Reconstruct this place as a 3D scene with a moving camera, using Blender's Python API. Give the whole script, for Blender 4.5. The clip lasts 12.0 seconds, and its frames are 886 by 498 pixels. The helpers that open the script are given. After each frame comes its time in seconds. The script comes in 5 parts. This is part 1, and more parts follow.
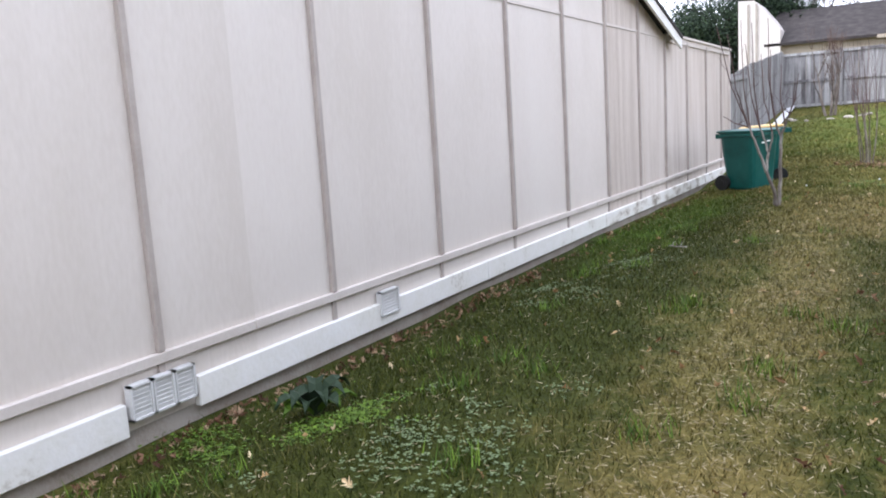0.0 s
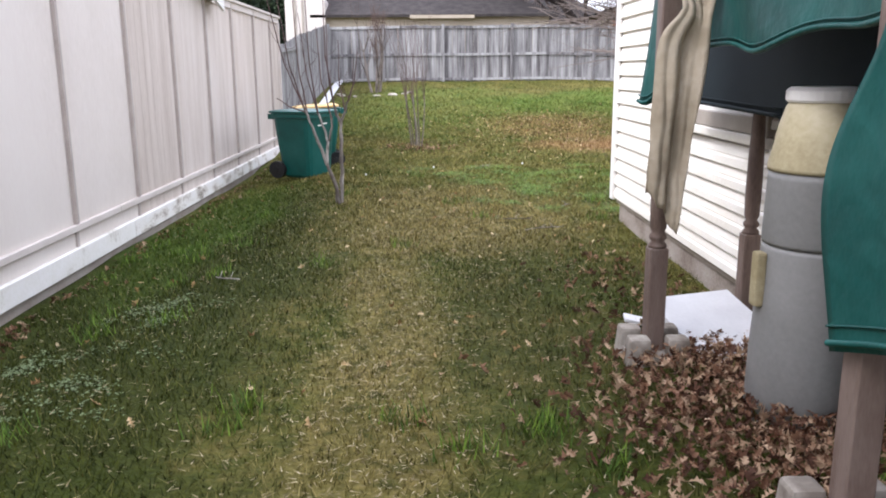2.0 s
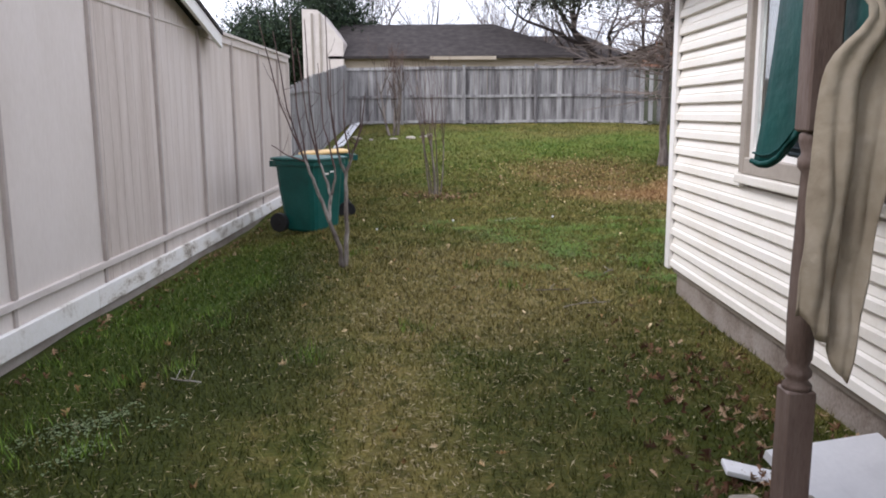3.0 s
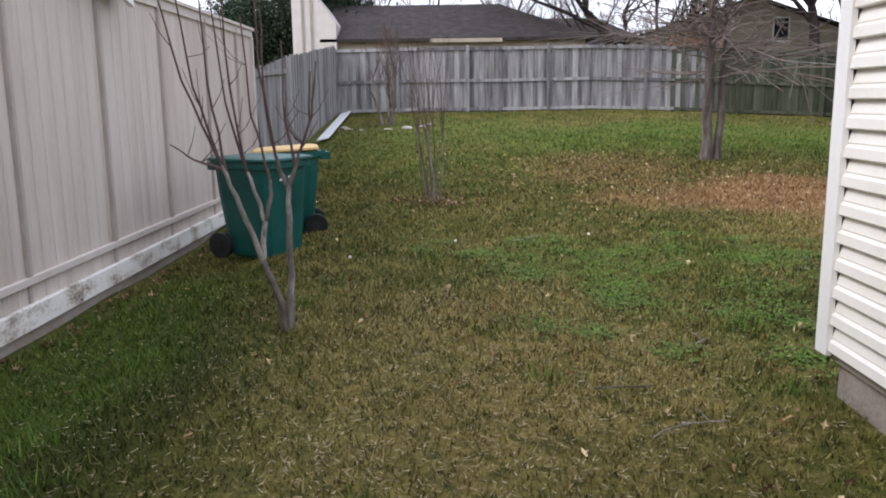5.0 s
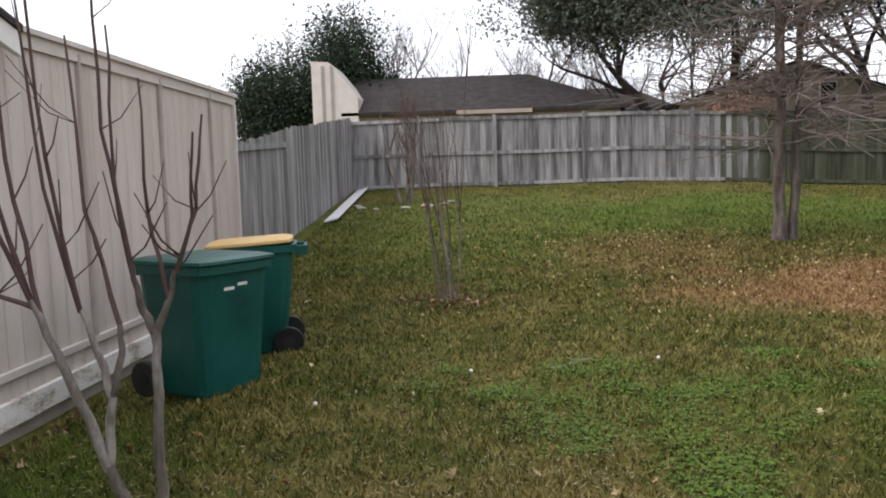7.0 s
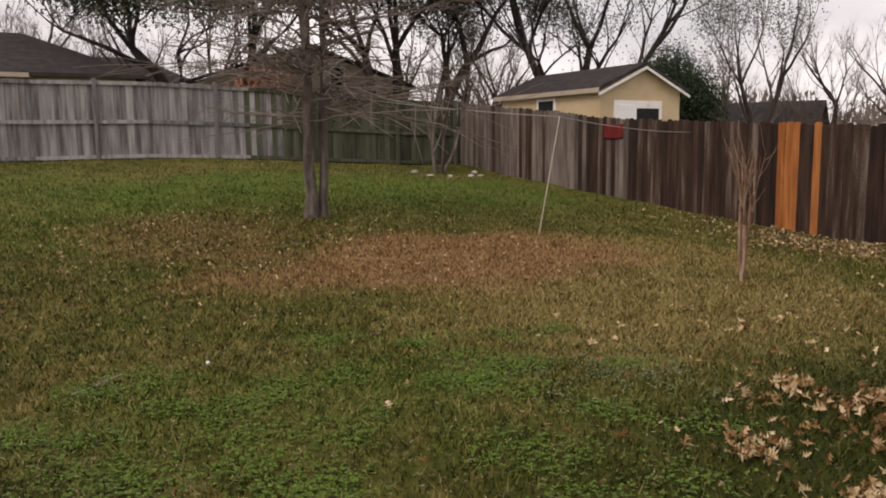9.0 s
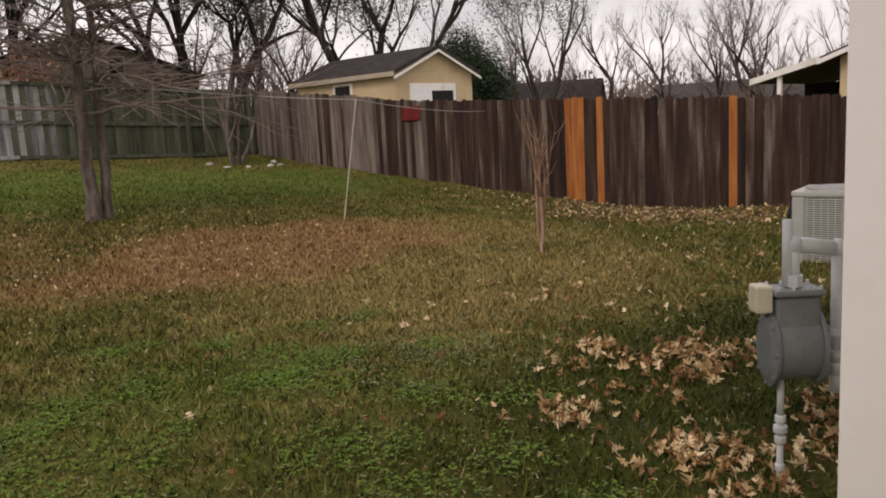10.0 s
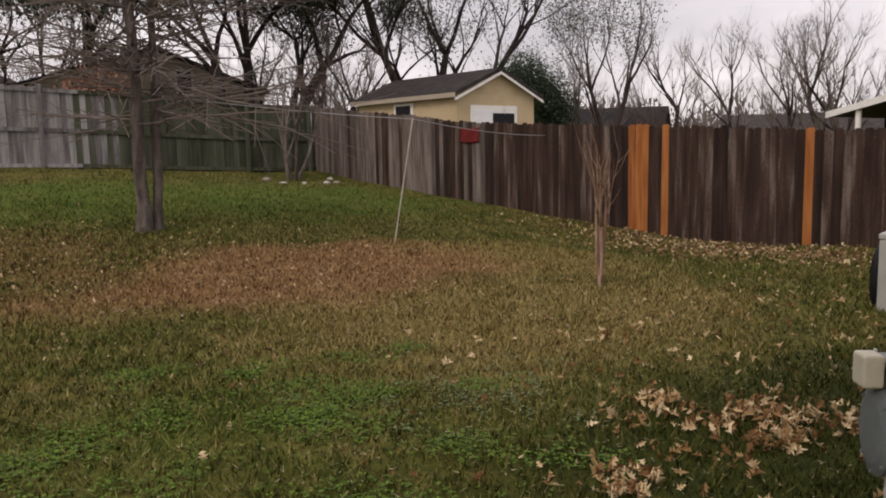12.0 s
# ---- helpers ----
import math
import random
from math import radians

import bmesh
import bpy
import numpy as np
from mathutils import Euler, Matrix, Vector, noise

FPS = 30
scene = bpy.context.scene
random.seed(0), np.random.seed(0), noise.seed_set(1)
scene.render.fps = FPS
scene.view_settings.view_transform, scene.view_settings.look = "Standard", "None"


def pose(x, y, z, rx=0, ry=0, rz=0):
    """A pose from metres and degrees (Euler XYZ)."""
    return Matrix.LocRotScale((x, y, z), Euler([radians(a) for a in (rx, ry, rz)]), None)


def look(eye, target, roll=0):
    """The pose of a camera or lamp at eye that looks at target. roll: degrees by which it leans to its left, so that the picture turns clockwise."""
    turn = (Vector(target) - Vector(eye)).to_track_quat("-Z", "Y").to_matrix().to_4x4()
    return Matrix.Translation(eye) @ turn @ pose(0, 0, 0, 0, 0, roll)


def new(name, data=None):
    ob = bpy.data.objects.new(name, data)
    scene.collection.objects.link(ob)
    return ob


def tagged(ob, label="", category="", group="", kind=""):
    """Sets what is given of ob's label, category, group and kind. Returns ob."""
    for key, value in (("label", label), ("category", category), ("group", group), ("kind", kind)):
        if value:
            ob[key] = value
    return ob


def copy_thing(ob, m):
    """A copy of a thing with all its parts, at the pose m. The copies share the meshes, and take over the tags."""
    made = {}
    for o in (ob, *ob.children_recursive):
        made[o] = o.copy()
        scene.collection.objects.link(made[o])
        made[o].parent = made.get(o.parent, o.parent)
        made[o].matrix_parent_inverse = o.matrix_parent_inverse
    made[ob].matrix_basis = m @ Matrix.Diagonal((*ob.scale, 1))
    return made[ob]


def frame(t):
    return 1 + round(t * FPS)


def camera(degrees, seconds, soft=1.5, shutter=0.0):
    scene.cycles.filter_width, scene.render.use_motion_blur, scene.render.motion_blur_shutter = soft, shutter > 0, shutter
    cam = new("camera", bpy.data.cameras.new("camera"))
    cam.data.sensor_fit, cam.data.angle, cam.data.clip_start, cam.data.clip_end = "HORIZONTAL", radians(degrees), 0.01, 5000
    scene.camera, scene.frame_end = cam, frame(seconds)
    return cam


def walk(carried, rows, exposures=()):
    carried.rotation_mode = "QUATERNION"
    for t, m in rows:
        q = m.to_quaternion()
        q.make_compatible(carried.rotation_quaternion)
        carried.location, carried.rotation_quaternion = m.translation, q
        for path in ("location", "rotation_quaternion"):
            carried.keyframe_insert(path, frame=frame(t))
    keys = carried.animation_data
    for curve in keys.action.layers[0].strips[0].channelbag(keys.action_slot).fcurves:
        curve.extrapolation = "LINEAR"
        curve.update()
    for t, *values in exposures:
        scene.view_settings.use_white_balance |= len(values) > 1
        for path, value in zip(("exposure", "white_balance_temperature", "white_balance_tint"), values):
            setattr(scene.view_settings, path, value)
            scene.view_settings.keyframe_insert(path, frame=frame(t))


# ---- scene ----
cam = camera(58.0, 12.0, soft=1.9)
PATH = [
    (0, (1.851, 2.433, 1.354), (0.855, 4.14, 1.045), -3.6),
    (0.5, (1.659, 2.773, 1.502), (1.145, 4.668, 1.118), -3.4),
    (1, (1.521, 3.301, 1.508), (1.304, 5.244, 1.087), -1.1),
    (1.5, (1.39, 3.828, 1.506), (1.378, 5.777, 1.056), -0.3),
    (2, (1.424, 4.538, 1.506), (1.461, 6.49, 1.07), -0.4),
    (2.5, (1.417, 5.171, 1.498), (1.416, 7.136, 1.123), -0.2),
    (3, (1.44, 5.903, 1.522), (1.429, 7.874, 1.185), -0.3),
    (3.2, (1.468, 6.206, 1.519), (1.45, 8.173, 1.159), -0.1),
    (4.8, (1.482, 8.392, 1.467), (1.462, 10.364, 1.137), 0.2),
    (5, (1.479, 8.729, 1.462), (1.458, 10.695, 1.098), -0.7),
    (5.5, (1.55, 9.317, 1.484), (1.525, 11.292, 1.171), -1.3),
    (6, (1.619, 9.98, 1.513), (1.527, 11.963, 1.266), 0.3),
    (6.5, (1.607, 10.532, 1.513), (1.489, 12.514, 1.275), -1.1),
    (6.7, (1.613, 10.733, 1.498), (1.468, 12.719, 1.304), -1.6),
    (8.3, (1.678, 11.864, 1.45), (2.326, 13.745, 1.244), -0.8),
    (8.5, (1.663, 11.873, 1.457), (2.428, 13.707, 1.231), -0.2),
    (9.5, (1.778, 11.986, 1.421), (2.993, 13.55, 1.139), -2.5),
    (10, (1.848, 12.057, 1.403), (3.225, 13.474, 1.096), -3.1),
    (10.5, (1.844, 12.073, 1.402), (3.241, 13.47, 1.093), -2.8),
    (11, (1.848, 12.094, 1.406), (3.24, 13.494, 1.089), -2.8),
    (11.5, (2.005, 12.18, 1.381), (3.417, 13.564, 1.084), -3.0),
    (12, (2.172, 12.335, 1.398), (3.453, 13.85, 1.15), -1.1),
]
walk(cam, [(t, look(eye, target, roll)) for t, eye, target, roll in PATH],
     exposures=[(0.0, 1.10, 5700, 12), (0.5, 0.94, 5820, 13), (1.5, 1.12, 5850, 14), (2.3, 1.07, 5830, 14), (3.1, 0.38, 5900, 14), (5.0, 0.27, 5880, 13), (5.7, 0.32, 5850, 12), (6.7, 0.19, 6080, 11), (8.4, -0.62, 6950, 17), (9.0, -0.50, 7050, 17), (10.3, -0.58, 7050, 18), (12.0, -0.68, 6850, 18)])

# ---- world, sun ----
world = bpy.data.worlds.new("sky")
scene.world = world
world.use_nodes = True
wn, wl = world.node_tree.nodes, world.node_tree.links
sky = wn.new("ShaderNodeTexSky")
sky.sky_type, sky.sun_disc = "NISHITA", False
sky.sun_elevation, sky.sun_rotation = radians(42), radians(246)
sky.air_density, sky.dust_density = 1.0, 3.0
cl_co = wn.new("ShaderNodeTexCoord")
cl_map = wn.new("ShaderNodeMapping")
cl_map.inputs["Scale"].default_value = (1.0, 1.0, 2.6)
cl_noise = wn.new("ShaderNodeTexNoise")
cl_noise.inputs["Scale"].default_value, cl_noise.inputs["Detail"].default_value = 2.2, 6
cl_ramp = wn.new("ShaderNodeValToRGB")
cl_ramp.color_ramp.elements[0].position, cl_ramp.color_ramp.elements[0].color = 0.34, (8.8, 8.8, 9.3, 1)
cl_ramp.color_ramp.elements[1].position, cl_ramp.color_ramp.elements[1].color = 0.64, (17.0, 16.7, 17.0, 1)
cl_mix = wn.new("ShaderNodeMix")
cl_mix.data_type = "RGBA"
cl_mix.inputs[0].default_value = 0.82
bg = wn["Background"]
bg.inputs["Strength"].default_value = 0.12
wl.new(cl_co.outputs["Generated"], cl_map.inputs[0])
wl.new(cl_map.outputs[0], cl_noise.inputs["Vector"])
wl.new(cl_noise.outputs[0], cl_ramp.inputs[0])
wl.new(sky.outputs[0], cl_mix.inputs[6])
wl.new(cl_ramp.outputs[0], cl_mix.inputs[7])
wl.new(cl_mix.outputs[2], bg.inputs[0])
sun = new("sun", bpy.data.lights.new("sun", "SUN"))
sun.data.energy, sun.data.angle, sun.data.color = 1.7, radians(22), (1.0, 0.95, 0.88)
sun.matrix_world = look((0, 0, 0), (0.68, 0.30, -0.67))

# ---- materials ----


def mat(name, colors, rough=0.7, scale=8.0, fine=60.0, bump=0.2, stretch=(1, 1, 1), per="object", spread=0.12, metal=0.0, detail_mix=0.5, spec=0.3):
    """A surface between several colours, varied by broad and fine noise and from piece to piece."""
    m = bpy.data.materials.new(name)
    m.use_nodes = True
    n, l = m.node_tree.nodes, m.node_tree.links
    b = n["Principled BSDF"]
    co = n.new("ShaderNodeTexCoord")
    mp = n.new("ShaderNodeMapping")
    mp.inputs["Scale"].default_value = stretch
    l.new(co.outputs["Object"], mp.inputs[0])
    rnd = n.new("ShaderNodeObjectInfo") if per == "object" else n.new("ShaderNodeNewGeometry")
    rnd_out = rnd.outputs["Random"] if per == "object" else rnd.outputs["Random Per Island"]
    shift = n.new("ShaderNodeVectorMath")
    shift.operation = "MULTIPLY_ADD"
    comb = n.new("ShaderNodeCombineXYZ")
    for k in range(3):
        l.new(rnd_out, comb.inputs[k])
    l.new(comb.outputs[0], shift.inputs[0])
    shift.inputs[1].default_value = (37, 53, 71)
    l.new(mp.outputs[0], shift.inputs[2])
    broad = n.new("ShaderNodeTexNoise")
    broad.inputs["Scale"].default_value, broad.inputs["Detail"].default_value = scale, 4
    grain = n.new("ShaderNodeTexNoise")
    grain.inputs["Scale"].default_value, grain.inputs["Detail"].default_value = fine, 3
    for t in (broad, grain):
        l.new(shift.outputs[0], t.inputs["Vector"])
    add = n.new("ShaderNodeMix")
    add.inputs[0].default_value = detail_mix * 0.6
    l.new(broad.outputs[0], add.inputs[2])
    l.new(grain.outputs[0], add.inputs[3])
    off = n.new("ShaderNodeMath")
    off.operation = "MULTIPLY_ADD"
    l.new(rnd_out, off.inputs[0])
    off.inputs[1].default_value = spread * 2
    off.inputs[2].default_value = -spread
    tot = n.new("ShaderNodeMath")
    l.new(add.outputs[0], tot.inputs[0])
    l.new(off.outputs[0], tot.inputs[1])
    ramp = n.new("ShaderNodeValToRGB")
    e = ramp.color_ramp.elements
    while len(e) < len(colors):
        e.new(0.5)
    for k, c in enumerate(colors):
        e[k].position = 0.3 + 0.4 * k / max(1, len(colors) - 1)
        e[k].color = (*c, 1)
    l.new(tot.outputs[0], ramp.inputs[0])
    l.new(ramp.outputs[0], b.inputs["Base Color"])
    b.inputs["Roughness"].default_value, b.inputs["Metallic"].default_value = rough, metal
    b.inputs["Specular IOR Level"].default_value = spec
    if bump:
        bp = n.new("ShaderNodeBump")
        bp.inputs["Strength"].default_value, bp.inputs["Distance"].default_value = bump, 0.01
        l.new(grain.outputs[0], bp.inputs["Height"])
        l.new(bp.outputs[0], b.inputs["Normal"])
    return m


M_WALL = mat("beige_panel_paint", [(0.60, 0.54, 0.485), (0.66, 0.60, 0.55), (0.69, 0.635, 0.585)], 0.65, 1.2, 40, 0.12, (1, 1, 0.35), spread=0.09)
# darker than the wall: the battens' shadow lines are put into their colour
M_BATTEN = mat("batten_paint_with_shade", [(0.36, 0.31, 0.275), (0.46, 0.405, 0.365)], 0.65, 5, 50, 0.15, spread=0.05)
M_VENT = mat("pale_vent_plastic", [(0.54, 0.53, 0.52), (0.68, 0.67, 0.66)], 0.5, 5, 50, 0.1)
M_WALLTRIM = mat("beige_trim_paint", [(0.55, 0.49, 0.44), (0.66, 0.60, 0.56)], 0.6, 3, 50, 0.15, spread=0.05)
M_SKIRT = mat("worn_white_paint", [(0.50, 0.46, 0.40), (0.76, 0.74, 0.69), (0.80, 0.78, 0.75), (0.83, 0.82, 0.80)], 0.6, 2.5, 30, 0.25, spread=0.03)
wn2, wl2 = M_WALL.node_tree.nodes, M_WALL.node_tree.links
gr = wn2.new("ShaderNodeTexWave")
gr.wave_type, gr.bands_direction, gr.wave_profile = "BANDS", "Y", "SIN"
gr.inputs["Scale"].default_value, gr.inputs["Distortion"].default_value = 1.57, 0.0
gr_co = wn2.new("ShaderNodeTexCoord")
gr_r = wn2.new("ShaderNodeValToRGB")
gr_r.color_ramp.elements[0].position, gr_r.color_ramp.elements[1].position = 0.0, 0.035
gr_b = wn2.new("ShaderNodeBump")
gr_b.inputs["Strength"].default_value, gr_b.inputs["Distance"].default_value = 0.18, 0.003
wl2.new(gr_co.outputs["Object"], gr.inputs["Vector"])
wl2.new(gr.outputs["Fac"], gr_r.inputs[0])
wl2.new(gr_r.outputs[0], gr_b.inputs["Height"])
wl2.new(gr_b.outputs[0], wn2["Principled BSDF"].inputs["Normal"])
M_WALLOLD = mat("streaked_grooved_panel_paint", [(0.42, 0.35, 0.30), (0.51, 0.44, 0.385), (0.585, 0.515, 0.46), (0.63, 0.565, 0.515)], 0.7, 2.2, 40, 0.12, (1, 2.0, 0.22), spread=0.06)
wn3, wl3 = M_WALLOLD.node_tree.nodes, M_WALLOLD.node_tree.links
g3 = wn3.new("ShaderNodeTexWave")
g3.wave_type, g3.bands_direction, g3.wave_profile = "BANDS", "Y", "SIN"
g3.inputs["Scale"].default_value, g3.inputs["Distortion"].default_value = 1.57, 0.0
g3_co = wn3.new("ShaderNodeTexCoord")
g3_r = wn3.new("ShaderNodeValToRGB")
g3_r.color_ramp.elements[0].position, g3_r.color_ramp.elements[1].position = 0.0, 0.05
g3_b = wn3.new("ShaderNodeBump")
g3_b.inputs["Strength"].default_value, g3_b.inputs["Distance"].default_value = 0.9, 0.012
wl3.new(g3_co.outputs["Object"], g3.inputs["Vector"])
wl3.new(g3.outputs["Fac"], g3_r.inputs[0])
wl3.new(g3_r.outputs[0], g3_b.inputs["Height"])
wl3.new(g3_b.outputs[0], wn3["Principled BSDF"].inputs["Normal"])
M_SKIRTOLD = mat("peeling_white_paint", [(0.035, 0.025, 0.02), (0.45, 0.40, 0.34), (0.74, 0.71, 0.66), (0.79, 0.77, 0.74), (0.80, 0.78, 0.75)], 0.7, 3.2, 26, 0.35, (1, 0.8, 2.0), spread=0.03)
M_CONC = mat("weathered_concrete", [(0.20, 0.16, 0.13), (0.34, 0.29, 0.25), (0.42, 0.38, 0.34)], 0.9, 3, 45, 0.5)
M_SIDING = mat("cream_vinyl", [(0.74, 0.685, 0.60), (0.81, 0.765, 0.69), (0.83, 0.79, 0.73)], 0.45, 1.5, 35, 0.05, (1, 1, 1), spread=0.03)
M_WHITE = mat("white_vinyl", [(0.78, 0.75, 0.71), (0.85, 0.83, 0.80)], 0.4, 2, 30, 0.05, spread=0.02)
M_TAUPE = mat("taupe_window_trim", [(0.30, 0.26, 0.22), (0.40, 0.35, 0.30)], 0.5, 4, 40, 0.1)
M_GREYWOOD = mat("silvered_fence_wood", [(0.09, 0.082, 0.082), (0.185, 0.175, 0.175), (0.28, 0.27, 0.265), (0.38, 0.37, 0.36)], 0.9, 2.2, 40, 0.5, (5, 5, 0.5), spread=0.13)
M_ALGAEWOOD = mat("algae_stained_fence_wood", [(0.030, 0.034, 0.020), (0.062, 0.068, 0.042), (0.10, 0.105, 0.075)], 0.9, 2.2, 40, 0.5, (5, 5, 0.5), spread=0.12)
M_BROWNWOOD = mat("dark_stained_fence_wood", [(0.011, 0.006, 0.0045), (0.030, 0.0145, 0.0095), (0.060, 0.034, 0.023), (0.17, 0.135, 0.112)], 0.85, 1.8, 40, 0.5, (5, 5, 0.45), spread=0.10)
M_TANWOOD = mat("weathered_brown_fence_wood", [(0.055, 0.041, 0.034), (0.115, 0.090, 0.077), (0.23, 0.19, 0.165)], 0.9, 2, 40, 0.5, (5, 5, 0.5), spread=0.12)
M_NEWWOOD = mat("new_cedar", [(0.18, 0.055, 0.014), (0.34, 0.115, 0.028), (0.46, 0.185, 0.055)], 0.75, 2.5, 45, 0.3, (6, 6, 0.5), spread=0.1)
M_POST = mat("brown_painted_post", [(0.085, 0.058, 0.048), (0.15, 0.105, 0.085), (0.20, 0.15, 0.125)], 0.6, 6, 50, 0.25, (3, 3, 0.6))
M_TARP = mat("green_canvas", [(0.003, 0.040, 0.036), (0.006, 0.066, 0.058), (0.015, 0.095, 0.084)], 0.5, 3, 11, 0.9, spread=0.05)
# dark lining, with the shadow under the canopy put into its near-black colour
M_TARPDARK = mat("dark_lining_and_shade_cloth", [(0.004, 0.010, 0.013), (0.010, 0.018, 0.022)], 0.8, 4, 120, 0.15)
M_CLOTH = mat("khaki_cloth", [(0.24, 0.19, 0.13), (0.34, 0.285, 0.205), (0.43, 0.37, 0.285)], 0.85, 4, 22, 0.7)
M_GREYPL = mat("grey_plastic", [(0.17, 0.168, 0.16), (0.25, 0.245, 0.235)], 0.5, 3, 50, 0.08)
M_TANPL = mat("faded_tan_plastic", [(0.30, 0.25, 0.14), (0.44, 0.38, 0.24), (0.52, 0.46, 0.32)], 0.5, 5, 50, 0.1)
M_FOAM = mat("white_board", [(0.74, 0.74, 0.76), (0.85, 0.85, 0.87)], 0.5, 6, 50, 0.08)
M_BIN = mat("green_bin_plastic", [(0.003, 0.045, 0.038), (0.006, 0.075, 0.062), (0.014, 0.095, 0.08)], 0.42, 3, 60, 0.08, spread=0.03)
M_BINLID = mat("faded_yellow_lid", [(0.52, 0.33, 0.10), (0.66, 0.46, 0.19)], 0.5, 5, 60, 0.08)
M_BLACK = mat("black_rubber", [(0.008, 0.008, 0.009), (0.022, 0.022, 0.022)], 0.6, 8, 60, 0.1)
M_ROOF = mat("dark_asphalt_shingle", [(0.018, 0.015, 0.015), (0.036, 0.030, 0.029), (0.06, 0.051, 0.048)], 0.95, 3, 25, 0.6)
M_TANWALL = mat("tan_wall_paint", [(0.34, 0.285, 0.22), (0.44, 0.375, 0.30)], 0.8, 1.5, 20, 0.1)
M_YELLOW = mat("yellow_shed_paint", [(0.48, 0.365, 0.215), (0.60, 0.475, 0.31)], 0.8, 1.5, 20, 0.1)
M_DARK = mat("unlit_interior", [(0.008, 0.008, 0.010), (0.018, 0.018, 0.02)], 0.9, 3, 20, 0)
M_BARK = mat("grey_bark", [(0.055, 0.042, 0.035), (0.13, 0.105, 0.09), (0.25, 0.215, 0.19)], 0.95, 6, 40, 0.7, (2, 2, 0.5))
M_DARKBARK = mat("dark_bark", [(0.016, 0.012, 0.010), (0.04, 0.03, 0.026), (0.07, 0.055, 0.047)], 0.95, 4, 30, 0.6, (2, 2, 0.5))
M_CYPRESS = mat("pale_grey_twigs", [(0.13, 0.10, 0.085), (0.24, 0.20, 0.175)], 0.9, 5, 30, 0.3)
M_TWIG = mat("brown_twigs", [(0.055, 0.033, 0.026), (0.12, 0.08, 0.065)], 0.9, 5, 30, 0.3)
# paler than near twigs, with the haze of distance painted in
M_FARTWIG = mat("hazed_far_twigs", [(0.11, 0.086, 0.076), (0.21, 0.172, 0.152)], 0.95, 3, 20, 0)
M_MYRTLE = mat("smooth_myrtle_bark", [(0.075, 0.060, 0.050), (0.19, 0.165, 0.145), (0.42, 0.39, 0.355)], 0.8, 14, 60, 0.3, (1, 1, 0.3))
M_TANBARK = mat("tan_myrtle_bark", [(0.10, 0.055, 0.035), (0.24, 0.145, 0.095), (0.42, 0.30, 0.22)], 0.8, 14, 60, 0.3, (1, 1, 0.3))
M_STEM = mat("dark_myrtle_shoots", [(0.065, 0.038, 0.034), (0.13, 0.085, 0.075)], 0.8, 8, 60, 0.2)
M_EVERGREEN = mat("evergreen_leaves", [(0.008, 0.018, 0.010), (0.022, 0.040, 0.020), (0.045, 0.07, 0.03)], 0.7, 2, 10, 0, per="island", spread=0.2)
# greyed and lightened: distance haze is mixed into the leaf colour
M_OAKLEAF = mat("hazed_grey_green_oak_leaves", [(0.035, 0.042, 0.030), (0.075, 0.085, 0.060), (0.135, 0.145, 0.105)], 0.7, 2, 10, 0, per="island", spread=0.2)
M_RUSTLEAF = mat("rust_leaves", [(0.16, 0.07, 0.04), (0.27, 0.14, 0.09)], 0.8, 2, 10, 0, per="island", spread=0.2)
M_LEAF = mat("dry_oak_leaves", [(0.065, 0.028, 0.015), (0.15, 0.070, 0.038), (0.24, 0.13, 0.075), (0.42, 0.29, 0.185)], 0.75, 9, 60, 0.25, per="island", spread=0.33)
M_PALELEAF = mat("pale_dry_leaves", [(0.20, 0.10, 0.038), (0.46, 0.30, 0.14), (0.74, 0.59, 0.37)], 0.75, 9, 60, 0.25, per="island", spread=0.33)
M_CLOVER = mat("clover_leaves", [(0.034, 0.072, 0.006), (0.080, 0.145, 0.010), (0.155, 0.245, 0.020)], 0.65, 3, 30, 0, per="island", spread=0.22)
M_GREYWEED = mat("grey_green_weed", [(0.10, 0.14, 0.06), (0.21, 0.26, 0.13)], 0.7, 3, 30, 0, per="island", spread=0.2)
M_GAS = mat("grey_enamel", [(0.16, 0.18, 0.18), (0.24, 0.26, 0.26)], 0.45, 5, 60, 0.08)
M_PIPE = mat("pale_grey_pipe_paint", [(0.54, 0.57, 0.575), (0.68, 0.71, 0.715)], 0.5, 8, 60, 0.1)
M_IVORY = mat("ivory_plastic", [(0.52, 0.48, 0.35), (0.66, 0.62, 0.48)], 0.45, 6, 50, 0.05)
M_AC = mat("light_grey_cabinet_paint", [(0.36, 0.37, 0.34), (0.46, 0.47, 0.44)], 0.5, 4, 50, 0.05)
M_ROCK = mat("pale_border_stone", [(0.20, 0.17, 0.14), (0.38, 0.34, 0.29), (0.50, 0.46, 0.40)], 0.9, 6, 30, 0.5)
M_RED = mat("red_cloth", [(0.10, 0.008, 0.008), (0.16, 0.015, 0.014)], 0.8, 5, 50, 0.2)
M_STEEL = mat("galvanised_wire", [(0.25, 0.25, 0.25), (0.38, 0.38, 0.38)], 0.5, 8, 50, 0.05, metal=0.4)
M_STRAW = mat("bleached_straw", [(0.16, 0.125, 0.06), (0.28, 0.225, 0.125), (0.46, 0.39, 0.25)], 0.85, 6, 40, 0, per="island", spread=0.25)
M_GLASS = bpy.data.materials.new("window_glass")
M_GLASS.use_nodes = True
gb = M_GLASS.node_tree.nodes["Principled BSDF"]
gb.inputs["Base Color"].default_value, gb.inputs["Roughness"].default_value, gb.inputs["Transmission Weight"].default_value = (0.9, 0.95, 0.95, 1), 0.02, 1.0


